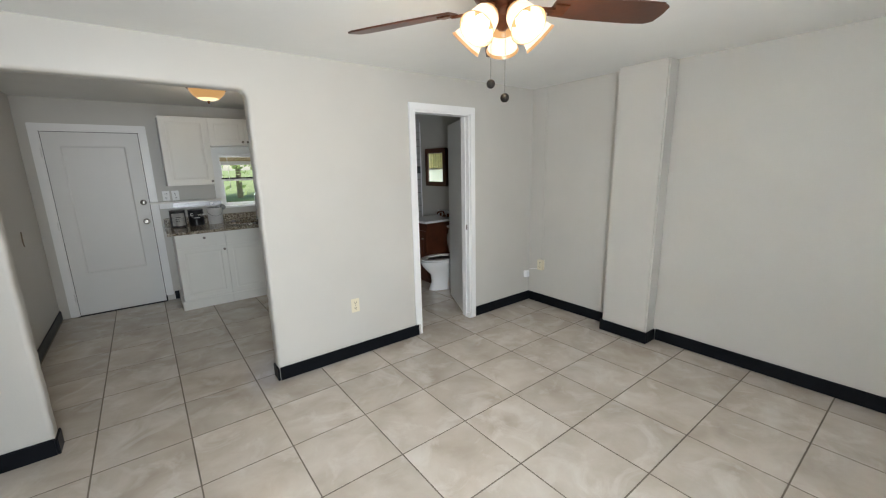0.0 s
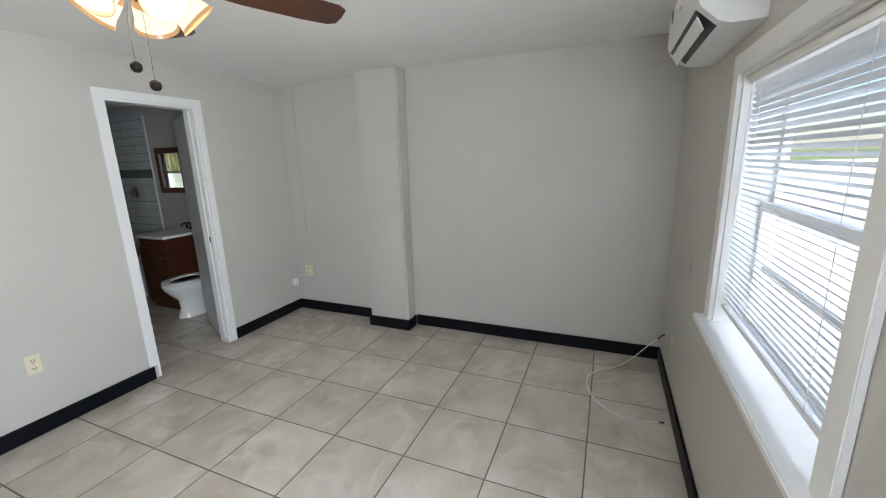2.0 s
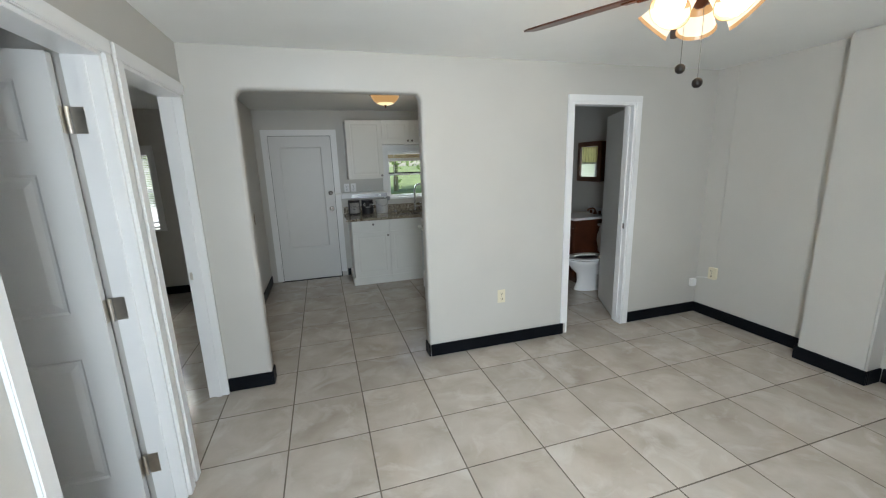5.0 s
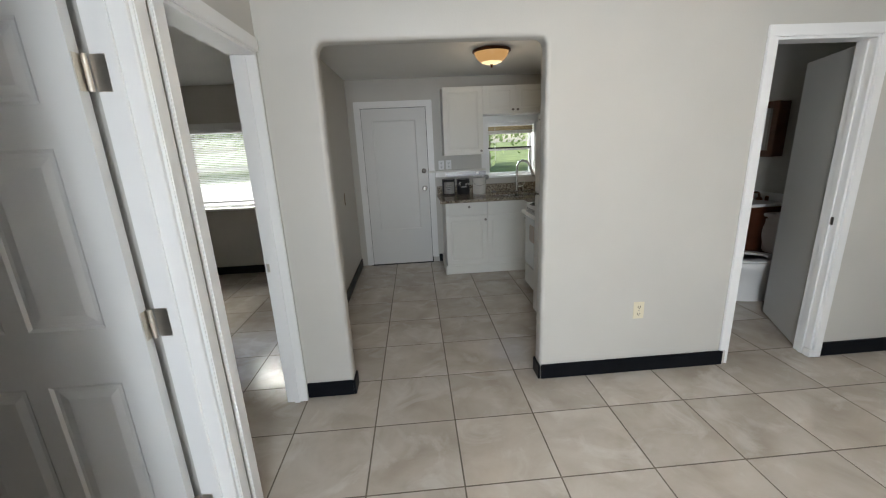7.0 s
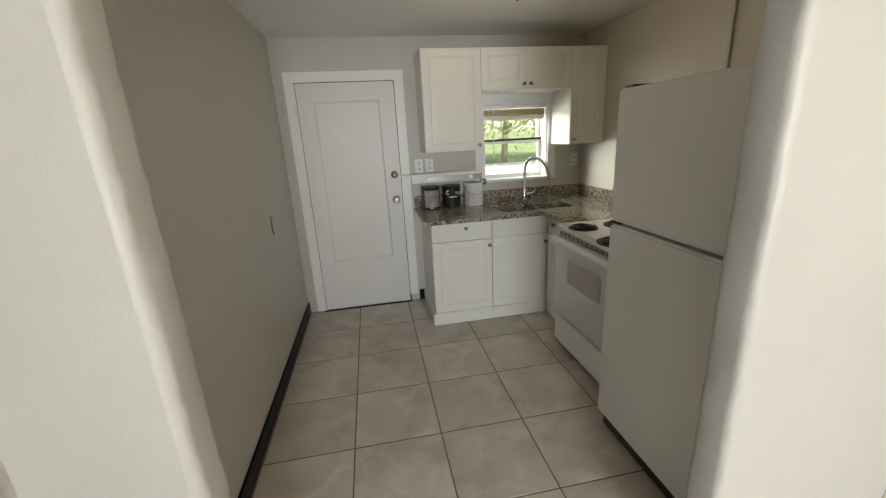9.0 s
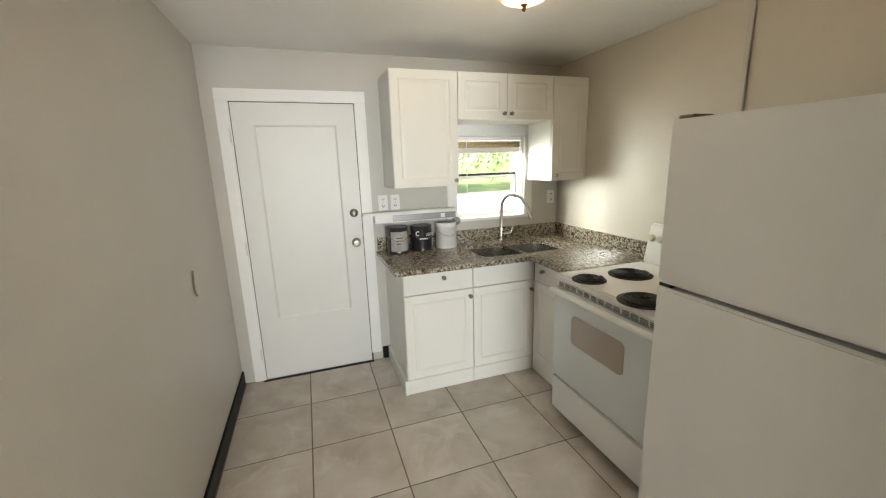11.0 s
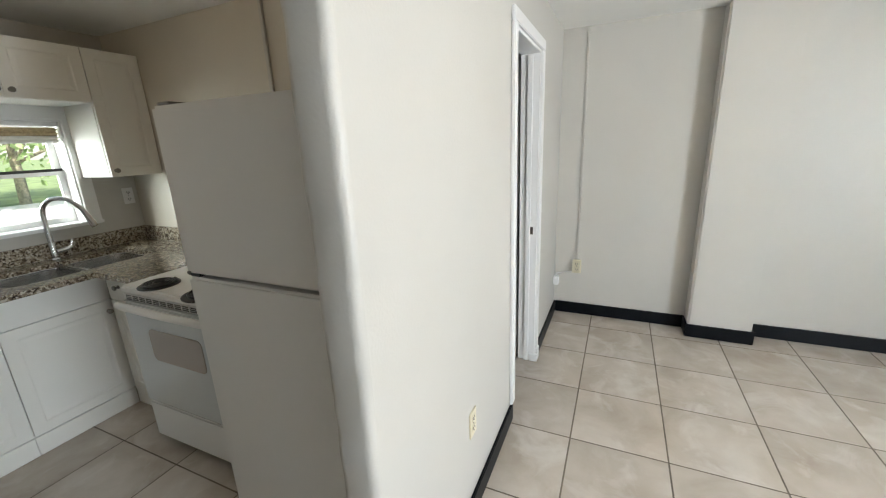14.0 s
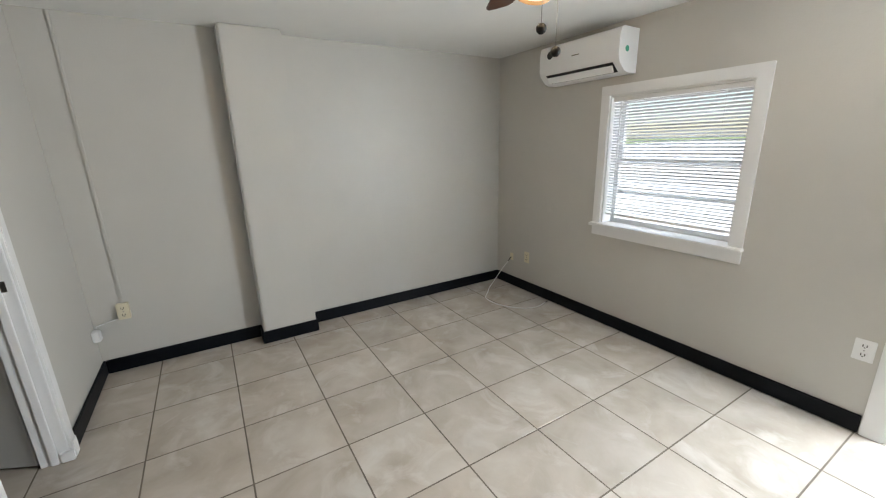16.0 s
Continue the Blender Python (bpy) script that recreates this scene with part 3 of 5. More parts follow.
def bent(points, n=8):
    """A smooth curve through points."""
    p = [Vector(q) for q in points]
    p = [2 * p[0] - p[1], *p, 2 * p[-1] - p[-2]]
    out = []
    for i in range(1, len(p) - 2):
        for k in range(n):
            t = k / n
            out.append(0.5 * (2 * p[i] + (p[i + 1] - p[i - 1]) * t + (2 * p[i - 1] - 5 * p[i] + 4 * p[i + 1] - p[i + 2]) * t * t + (3 * p[i] - p[i - 1] - 3 * p[i + 1] + p[i + 2]) * t ** 3))
    return out + [p[-2]]


ob = thing("cable", (3.5, -0.1, 0), "loose white coaxial cable from the wall plate across the tiles", "cable")
part("sheath", tube(bent([(3.728, YS + 0.05, 0.275), (3.748, YS + 0.11, 0.20), (3.768, YS + 0.19, 0.09), (3.765, YS + 0.27, 0.012), (3.67, -0.08, 0.006), (3.56, 0.03, 0.006), (3.42, 0.05, 0.006), (3.29, 0.012, 0.006), (3.20, -0.05, 0.006), (3.13, -0.13, 0.006), (3.105, -0.23, 0.006), (3.135, -0.37, 0.006)]), 0.0034, 8), PLASTIC, ob, smooth=60)
part("plug_end", tube(bent([(3.722, YS + 0.010, 0.315), (3.722, YS + 0.03, 0.305), (3.728, YS + 0.052, 0.272)]), 0.005, 8), BLACK, ob, "dark connector end", smooth=60)
part("plug_end", tube([(3.135, -0.368, 0.007), (3.138, -0.395, 0.007)], 0.005, 8), BLACK, ob, "dark connector end")


# ---- air conditioner ----
def mini_split():
    x0, x1, y0, z0, z1 = 2.462, 3.20, YS, 1.968, 2.255
    ac = thing("air_conditioner", ((x0 + x1) / 2, y0, z0), "white wall-mounted split air conditioner with an open vane", "air conditioner")
    prof = [(0.001, z1), (0.165, z1), (0.192, z1 - 0.012), (0.205, z1 - 0.06), (0.205, z0 + 0.10), (0.19, z0 + 0.062), (0.135, z0 + 0.012), (0.10, z0), (0.001, z0)]
    bm = bmesh.new()
    a = [bm.verts.new((x0, y0 + d, z)) for d, z in prof]
    b = [bm.verts.new((x1, y0 + d, z)) for d, z in prof]
    bm.faces.new(a)
    bm.faces.new(b[::-1])
    for i in range(len(prof)):
        j = (i + 1) % len(prof)
        bm.faces.new((a[i], a[j], b[j], b[i]))
    bmesh.ops.bevel(bm, geom=[e for e in bm.edges if len(e.link_faces) == 2 and e.calc_face_angle(0) > 0.9], offset=0.008, segments=3, affect="EDGES")
    part("body", bm, PLASTIC, ac, smooth=35)
    for n, d0, zz0, d1, zz1, mat in (("air_outlet", 0.128, z0 + 0.010, 0.196, z0 + 0.066, BLACK),):
        bm = bmesh.new()
        q = [bm.verts.new(p) for p in ((x0 + 0.05, y0 + d0, zz0), (x1 - 0.07, y0 + d0, zz0), (x1 - 0.07, y0 + d1, zz1), (x0 + 0.05, y0 + d1, zz1))]
        f = bm.faces.new(q)
        bmesh.ops.extrude_face_region(bm, geom=[f])
        nv = Vector((0, 0.62, -0.78)) * 0.004
        for v in list(bm.verts)[:4]:
            v.co += nv
        part(n, bm, mat, ac, "dark air outlet slot")
    bm = boxes((x0 + 0.055, -0.004, -0.030, x1 - 0.075, 0.0, 0.020), bevel=0.0015)
    bm.transform(Matrix.Translation((0, y0 + 0.182, z0 + 0.028)) @ Matrix.Rotation(radians(-28), 4, "X"))
    part("vane", bm, PLASTIC, ac)
    part("energy_label", lathe([(0, 0.0015), (0.03, 0.0015), (0.03, 0)], (x1 - 0.11, y0 + 0.2052, z1 - 0.075), "y", 20), BLACK, ac, "round dark sticker")
    part("name_bar", boxes((2.80, y0 + 0.2048, 2.135, 2.87, y0 + 0.2062, 2.142)), NICKEL, ac, "plain grey maker's mark")
    part("side_label", lathe([(0, 0.0015), (0.02, 0.0015), (0.02, 0)], (x0, y0 + 0.12, z0 + 0.15), "-x", 16), material("green_sticker", (0.05, 0.35, 0.22), 0.5), ac, "green sticker")


mini_split()


# ---- windows ----
def window(name, axis_y, out, hole, label, casing_w=0.07, mid=True, sill_out=0.06, apron=True, wallt=0.16, sash=None):
    """A double-hung window in a wall across y; out is the way into the room."""
    x0, x1, z0, z1 = hole
    ob = thing(name, ((x0 + x1) / 2, axis_y, z0), label, "window", "", "structure")
    f, o = axis_y + out * 0.0008, axis_y + out * 0.019
    w = casing_w
    for ua, ub in ((x0 - w, x0 + 0.003), (x1 - 0.003, x1 + w)):
        part("casing_leg", boxes((ua, f, z0, ub, o, z1), bevel=0.003), TRIM, ob, smooth=40)
    part("casing_head", boxes((x0 - w, f, z1 - 0.003, x1 + w, o + out * 0.001, z1 + w), bevel=0.003), TRIM, ob, smooth=40)
    back = axis_y - out * wallt
    mid_y = axis_y - out * 0.10
    part("window_sill", boxes((x0 - w - 0.006, mid_y, z0 - 0.022, x1 + w + 0.006, axis_y + out * sill_out, z0 + 0.002), bevel=0.005), TRIM, ob, smooth=40)
    if apron:
        part("apron", boxes((x0 - w, f, z0 - 0.10, x1 + w, o, z0 - 0.024), bevel=0.003), TRIM, ob, smooth=40)
    for ua, ub in ((x0 + 0.0006, x0 + 0.014), (x1 - 0.014, x1 - 0.0006)):
        part("lining", boxes((ua, back, z0 + 0.003, ub, axis_y + out * 0.002, z1 - 0.015), bevel=0.001), TRIM, ob)
    part("lining", boxes((x0 + 0.0006, back, z1 - 0.014, x1 - 0.0006, axis_y + out * 0.002, z1 - 0.0006), bevel=0.001), TRIM, ob)
    zm = (z0 + z1) / 2
    smat = sash or TRIM
    for nm, za, zb, dy in (("lower_sash", z0 + 0.003, zm + 0.018, 0.0), ("upper_sash", zm - 0.018, z1 - 0.016, 0.03)):
        ya = mid_y - out * dy
        yb = ya - out * 0.026
        fr = 0.034
        bm = plate(x1 - x0 - 0.03, zb - za, [(fr, x1 - x0 - 0.03 - fr, fr, zb - za - fr)], 0, 0.026)
        bm.transform(Matrix.Translation((x0 + 0.015, min(ya, yb), za)))
        s = part("window_frame", bm, smat, ob)
        p = part("pane", boxes((x0 + 0.015 + fr - 0.004, ya - out * 0.011, za + fr - 0.004, x1 - 0.015 - fr + 0.004, ya - out * 0.015, zb - fr + 0.004)), GLASS, s, "clear glass pane")
        p.visible_shadow = False
    return ob


def blinds(name, hole, yc, label, drop, tilt=34, pitch=0.0213, w=0.025):
    x0, x1, _, z1 = hole
    x0, x1 = x0 + 0.018, x1 - 0.018
    ob = thing(name, ((x0 + x1) / 2, yc, z1 - 0.02), label, "blinds")
    part("headrail", boxes((x0, yc - 0.018, z1 - 0.045, x1, yc + 0.018, z1 - 0.015), bevel=0.003), PLASTIC, ob, smooth=40)
    slat = None
    n = int((z1 - 0.055 - drop) / pitch)
    rng = random.Random(5)
    for k in range(n):
        z = z1 - 0.06 - k * pitch
        if slat is None:
            bm = bmesh.new()
            rows = [[bm.verts.new((x, -w / 2 + w * j / 4, 0.0022 * (1 - (j / 2 - 1) ** 2))) for j in range(5)] for x in ((x0 - x1) / 2, (x1 - x0) / 2)]
            for j in range(4):
                bm.faces.new((rows[0][j], rows[1][j], rows[1][j + 1], rows[0][j + 1]))
            bmesh.ops.solidify(bm, geom=bm.faces[:], thickness=0.0006)
            slat = part("slat", bm, SLAT, None)
            o = slat
        else:
            o = new("slat", slat.data)
        o.parent = ob
        o.location = Vector(((x0 + x1) / 2, yc, z)) - ob.location
        o.rotation_euler = (radians(tilt + rng.uniform(-0.25, 0.25)), radians(rng.uniform(-0.02, 0.02)), 0)
    part("bottom_rail", boxes((x0, yc - 0.012, drop - 0.008, x1, yc + 0.012, drop + 0.008), bevel=0.003), PLASTIC, ob, smooth=40)
    for x in (x0 + 0.14, x1 - 0.14):
        part("ladder_cord", tube([(x, yc + 0.0135, z1 - 0.05), (x, yc + 0.0135, drop)], 0.001, 5), PLASTIC, ob)
    part("tilt_wand", tube([(x1 - 0.07, yc + 0.02, z1 - 0.05), (x1 - 0.068, yc + 0.024, z1 - 0.55)], 0.004, 8), PLASTIC, ob)
    return ob


SLAT = material("blind_slat", (0.85, 0.85, 0.85), 0.4)
glow = SLAT.node_tree.nodes.new("ShaderNodeBsdfTranslucent")
glow.inputs["Color"].default_value = (0.85, 0.87, 0.90, 1)
both = SLAT.node_tree.nodes.new("ShaderNodeMixShader")
both.inputs[0].default_value = 0.55
wire(SLAT, shader(SLAT).outputs[0], both.inputs[1])
wire(SLAT, glow.outputs[0], both.inputs[2])
wire(SLAT, both.outputs[0], SLAT.node_tree.nodes["Material Output"].inputs["Surface"])
w1 = window("window_1", YS, 1, WIN1, "white double-hung window with wide casing and sill")
part("muntin", boxes((WIN1[0] + 0.05, YS - 0.14, 1.10, WIN1[1] - 0.05, YS - 0.125, 1.125)), TRIM, w1)
blinds("window_blinds", WIN1, YS - 0.03, "lowered white mini blinds glowing with daylight", 0.94, 29)
window("window_2", YB, -1, KWIN, "small white kitchen window with shadowed meeting rail", 0.075, sill_out=0.03, apron=False)
window("window_3", YB, -1, BWIN, "small white bathroom window", 0.05, sill_out=0.02, apron=False)
window("window_4", YB, -1, RWIN, "white bedroom window with deep casing", 0.06, sill_out=0.04, apron=False)
blinds("window_blinds", RWIN, YB + 0.045, "lowered white bedroom mini blinds", 0.95)


# ---- doors ----
def leaf_hinge(parent, z, h=0.10):
    """A butt hinge: one plate on the jamb, one on the leaf's edge, and the pin between them."""
    bm = merge(boxes((-0.4922, 2.1092, z - h / 2, -0.450, 2.1116, z + h / 2), bevel=0.001), boxes((-0.5145, 2.076, z - h / 2, -0.5125, 2.104, z + h / 2), bevel=0.0006),
               tube([(-0.502, 2.102, z - h / 2), (-0.502, 2.102, z + h / 2)], 0.0075, 12))
    return part("hinge", bm, HINGE, parent, "brushed steel hinge", smooth=40)


def kitchen_door():
    ob = thing("kitchen_door", (0.165, YB, 0.01), "white painted back door with one tall panel, closed", "door", "", "structure")
    paneled("leaf", 0.790, 1.980, 0.016, [(0.127, 0.662, 0.463, 1.838)], Matrix.Translation((-0.224, YB - 0.019, 0.012)), DOORW, ob, profile=((0.0, 0.0), (0.004, 0.0012), (0.013, 0.0078), (0.020, 0.0085)))
    # Dark backing sheet paints the shade in the gap round the leaf.
    part("door_gap_shade", boxes((-0.252, YB - 0.004, 0.003, 0.581, YB - 0.001, 2.0)), RUBBER_AND_SHADE, ob)
    part("threshold", boxes((-0.25, YB - 0.035, 0.0005, 0.58, YB - 0.02, 0.008)), RUBBER_AND_SHADE, ob)
    k = part("doorknob", lathe([(0, 0), (0.032, 0), (0.034, 0.006), (0.014, 0.012), (0.013, 0.03), (0.026, 0.04), (0.029, 0.052), (0.024, 0.064), (0, 0.067)], (0.512, YB - 0.0195, 1.0), "-y", 24), NICKEL, ob, "satin nickel door knob", smooth=50)
    d = part("deadbolt", lathe([(0, 0), (0.031, 0), (0.031, 0.008), (0.022, 0.016), (0, 0.017)], (0.512, YB - 0.0195, 1.222), "-y", 24), NICKEL, ob, "satin nickel deadbolt", smooth=50)
    part("thumb_turn", boxes((0.505, YB - 0.05, 1.206, 0.519, YB - 0.035, 1.238), bevel=0.004), NICKEL, d, smooth=40)
    part("strike_plate", boxes((0.569, YB - 0.019, 0.985, 0.573, YB - 0.003, 1.02)), NICKEL, ob)
    for z in (0.22, 1.02, 1.78):
        part("hinge", tube([(-0.242, YB - 0.022, z - 0.045), (-0.242, YB - 0.022, z + 0.045)], 0.006, 8), DOORW, ob, "painted-over hinge")
    casing("door_frame_kitchen", "y", YB, -1, (-0.2335, 0.5755, 0.0, 2.002), w=0.074, d=0.024, zl=0.004, zr=0.07)


kitchen_door()

SIXP = [(0.11, 0.345, 0.22, 0.80), (0.415, 0.65, 0.22, 0.80), (0.11, 0.345, 1.00, 1.56), (0.415, 0.65, 1.00, 1.56), (0.11, 0.345, 1.68, 1.90), (0.415, 0.65, 1.68, 1.90)]
ob = thing("room_door", (-0.9, 2.11, 0.012), "white six-panel door standing open on steel hinges", "door", "", "structure")
leaf = paneled("leaf", 0.76, 2.0, 0.035, SIXP, Matrix.Translation((-0.515 - 0.76, 2.072, 0.012)), DOORW, ob, both=True, profile=((0.0, 0.0), (0.010, 0.006), (0.022, 0.006), (0.050, 0.001)))
for z in (0.235, 1.003, 1.773):
    leaf_hinge(ob, z)
knob(ob, (-1.24, 2.072, 0.95), "-y", 0.028, NICKEL, "doorknob", "", 1.8)

ob = thing("bathroom_door", (3.06, 3.21, 0.012), "plain pale grey bathroom door standing open inward", "door", "", "structure")
bm = boxes((0, -0.035, 0.012, 0.63, 0, 2.0), bevel=0.002)
ang = math.atan2(0.56, 0.275)
bm.transform(Matrix.Translation((3.062, 3.212, 0)) @ Matrix.Rotation(ang, 4, "Z") @ Matrix.Translation((0.01, -0.002, 0)))
part("leaf", bm, DOORW, ob, smooth=40)
part("latch_strike", boxes((3.040, YD + 0.02, 0.93, 3.0415, YD + 0.05, 0.98)), NICKEL, ob, "steel strike plate on the jamb")

# ---- kitchen: wall cabinets ----
def cab_door(parent, x0, x1, z0, z1, face, knob_at, inset=0.055, name="door"):
    """A raised-panel cabinet door facing -y."""
    w, h = x1 - x0, z1 - z0
    d = paneled(name, w, h, 0.019, [(inset, w - inset, inset, h - inset)], Matrix.Translation((x0, face, z0)), CABW, parent)
    if knob_at:
        knob(d, (knob_at[0], face, knob_at[1]), "-y", 0.015, NICKEL, "knob", "round brushed nickel knob")
    return d


def wall_cabinet(x0, x1, z0, z1, doors, label):
    ob = thing("wall_cabinet", ((x0 + x1) / 2, YB, z0), label, "cabinet", "kitchen wall cabinets")
    part("body", boxes((x0, 5.602, z0, x1, YB - 0.001, z1), bevel=0.0015), CABW, ob)
    for a, b, k in doors:
        cab_door(ob, a, b, z0 + 0.002, z1 - 0.002, 5.581, k)


wall_cabinet(0.757, 1.224, 1.405, 2.165, [(0.759, 1.223, (1.198, 1.445))], "tall white raised-panel wall cabinet beside the door")
wall_cabinet(1.226, 1.984, 1.855, 2.165, [(1.227, 1.602, (1.575, 1.895)), (1.605, 1.983, (1.632, 1.895))], "short white two-door cabinet over the kitchen window")
wall_cabinet(1.986, 2.297, 1.405, 2.165, [(1.988, 2.295, (2.016, 1.445))], "narrow white raised-panel wall cabinet in the corner")


# ---- base cabinets ----
def base_cabinet(x0, x1, label, kd, kw, top=0.879):
    ob = thing("base_cabinet", ((x0 + x1) / 2, 5.64, 0), label, "cabinet", "kitchen base cabinets")
    part("body", boxes((x0, 5.358, 0.10, x1, YB - 0.002, top), bevel=0.0015), CABW, ob)
    if top < 0.8:
        part("top_rail", boxes((x0, 5.358, top + 0.001, x1, 5.376, 0.879)), CABW, ob)
        part("side_rail", boxes((x0, 5.377, top + 0.001, x0 + 0.018, YB - 0.002, 0.879)), CABW, ob)
    part("plinth", boxes((x0, 5.345, 0.002, x1, 5.365, 0.108), bevel=0.002), CABW, ob)
    dr = part("drawer_front", boxes((x0 + 0.002, 5.338, 0.722, x1 - 0.002, 5.357, 0.872), bevel=0.003), CABW, ob, smooth=40)
    if kd:
        knob(dr, (kd, 5.338, 0.82), "-y", 0.015, NICKEL, "knob", "round brushed nickel knob")
    cab_door(ob, x0 + 0.002, x1 - 0.002, 0.118, 0.715, 5.338, kw)
    return ob


b1 = base_cabinet(0.726, 1.214, "white base cabinet with a drawer over a door", 1.0, (1.19, 0.665))
part("side_plinth", boxes((0.705, 5.340, 0.002, 0.7255, 5.93, 0.108), bevel=0.002), CABW, b1)
base_cabinet(1.216, 1.70, "white sink base cabinet with a false drawer front", None, (1.672, 0.65), 0.68)
ob = thing("base_cabinet", (1.95, 5.1, 0), "narrow white corner base cabinet beside the stove", "cabinet", "kitchen base cabinets")
part("body", boxes((1.712, 4.885, 0.10, XK - 0.002, 5.335, 0.879), bevel=0.0015), CABW, ob)
part("plinth", boxes((1.702, 4.885, 0.002, 1.72, 5.344, 0.108), bevel=0.002), CABW, ob)
dr = part("drawer_front", boxes((1.69, 4.89, 0.722, 1.709, 5.32, 0.872), bevel=0.003), CABW, ob, smooth=40)
knob(dr, (1.69, 5.2, 0.81), "-x", 0.015, NICKEL, "knob", "round brushed nickel knob")
paneled("door", 0.43, 0.597, 0.019, [(0.055, 0.375, 0.055, 0.542)], Matrix.Translation((1.69, 5.32, 0.118)) @ Matrix.Rotation(radians(-90), 4, "Z"), CABW, ob)


# ---- worktop and sink ----
CHROME = material("chrome", (0.62, 0.62, 0.63), 0.14, 1.0)


def worktop():
    ob = thing("worktop", (1.4, 5.6, 0.88), "speckled brown granite worktop with a low backsplash", "worktop")
    z0, z1 = 0.8805, 0.912
    sx0, sx1, sy0, sy1 = 1.315, 2.025, 5.375, 5.785
    ox0, ox1, oy0, oy1 = sx0 - 0.03, sx1 + 0.03, 5.262, sy1 + 0.03
    bm = bmesh.new()
    r, cx, cy = 0.085, (sx0 + sx1) / 2, (sy0 + sy1) / 2
    inner = []
    for px, py, st in ((sx1 - r, sy1 - r, 0), (sx0 + r, sy1 - r, 90), (sx0 + r, sy0 + r, 180), (sx1 - r, sy0 + r, 270)):
        inner += [(px + r * math.cos(radians(st + 15 * k)), py + r * math.sin(radians(st + 15 * k))) for k in range(7)]
    corner = {3: (ox1, oy1), 10: (ox0, oy1), 17: (ox0, oy0), 24: (ox1, oy0)}
    outer = []
    for k, (x, y) in enumerate(inner):
        if k in corner:
            outer.append(corner[k])
        elif k < 3 or k > 24:
            outer.append((ox1, min(max(y, oy0), oy1)))
        elif k < 10:
            outer.append((x, oy1))
        elif k < 17:
            outer.append((ox0, y))
        else:
            outer.append((x, oy0))
    rings = [[bm.verts.new((x, y, z)) for x, y in loop] for loop, z in ((outer, z0), (outer, z1), (inner, z1), (inner, z0))]
    for p, q in ((0, 1), (1, 2), (2, 3), (3, 0)):
        for k in range(28):
            bm.faces.new((rings[p][k], rings[p][(k + 1) % 28], rings[q][(k + 1) % 28], rings[q][k]))
    bm = merge(bm, boxes((0.660, 5.262, z0, ox0, YB - 0.021, z1), (ox0, oy1, z0, ox1, YB - 0.021, z1), (ox1, 5.262, z0, XK - 0.021, YB - 0.021, z1), (1.625, 4.862, z0, XK - 0.021, 5.262, z1)))
    bmesh.ops.remove_doubles(bm, verts=bm.verts[:], dist=1e-5)
    part("slab", bm, GRANITE, ob)
    part("backsplash", boxes((0.672, YB - 0.0205, 0.9125, XK - 0.021, YB - 0.001, 1.014), bevel=0.002), GRANITE, ob)
    part("backsplash", boxes((XK - 0.0205, 4.872, 0.9125, XK - 0.001, YB - 0.001, 1.014), bevel=0.002), GRANITE, ob)
    s = thing("sink", (1.66, 5.6, 0.75), "stainless undermount double-bowl sink", "sink")
    for a, b, name in ((sx0 + 0.004, 1.655, "left"), (1.675, sx1 - 0.004, "right")):
        bm = bmesh.new()
        rings = []
        for inset, z, r in ((-0.012, 0.879, 0.09), (0.0, 0.879, 0.08), (0.008, 0.80, 0.075), (0.015, 0.72, 0.07), (0.05, 0.70, 0.05)):
            x0, x1, y0, y1 = a + inset, b - inset, sy0 + inset, sy1 - inset
            ring = []
            for cx, cy, st in ((x1 - r, y1 - r, 0), (x0 + r, y1 - r, 90), (x0 + r, y0 + r, 180), (x1 - r, y0 + r, 270)):
                for k in range(7):
                    t = radians(st + 15 * k)
                    ring.append(bm.verts.new((cx + r * math.cos(t), cy + r * math.sin(t), z)))
            rings.append(ring)
        for p, q in zip(rings, rings[1:]):
            for k in range(len(p)):
                bm.faces.new((p[k], p[(k + 1) % len(p)], q[(k + 1) % len(p)], q[k]))
        bm.faces.new(rings[-1])
        edge = [v.co.copy() for v in rings[1]]
        bw = part("bowl", bm, SINK, s, smooth=50)
        rim = tube([(v.x, v.y, 0.8815) for v in edge + edge[:1]], 0.0045, 8, False)
        part("rim", rim, CHROME, bw, "polished steel rim", smooth=60)
        part("drain", lathe([(0, 0.004), (0.02, 0.003), (0.036, 0.004), (0.042, 0.0015), (0.042, 0)], ((a + b) / 2, 5.62, 0.7003), n=20), STEEL, bw, "round steel drain")
    part("divider", boxes((1.647, sy0 + 0.004, 0.86, 1.683, sy1 - 0.004, 0.904), bevel=0.008), CHROME, s, smooth=40)
    return ob


worktop()
ob = thing("kitchen_faucet", (1.70, 5.85, 0.912), "chrome gooseneck pull-down kitchen faucet", "faucet")
part("base", lathe([(0, 0), (0.028, 0), (0.028, 0.008), (0.020, 0.016), (0.018, 0.10), (0.014, 0.115), (0, 0.115)], (1.70, 5.855, 0.9125), n=20), CHROME, ob, smooth=40)
sp = part("spout", tube(bent([(1.70, 5.855, 1.02), (1.70, 5.855, 1.16), (1.708, 5.84, 1.25), (1.74, 5.79, 1.295), (1.785, 5.72, 1.287), (1.815, 5.67, 1.235), (1.828, 5.65, 1.19)]), 0.0145, 12), CHROME, ob, smooth=60)
part("spray_head", tube([(1.827, 5.652, 1.195), (1.835, 5.64, 1.16), (1.845, 5.622, 1.115)], [0.0155, 0.0175, 0.0185], 12), CHROME, sp, smooth=50)
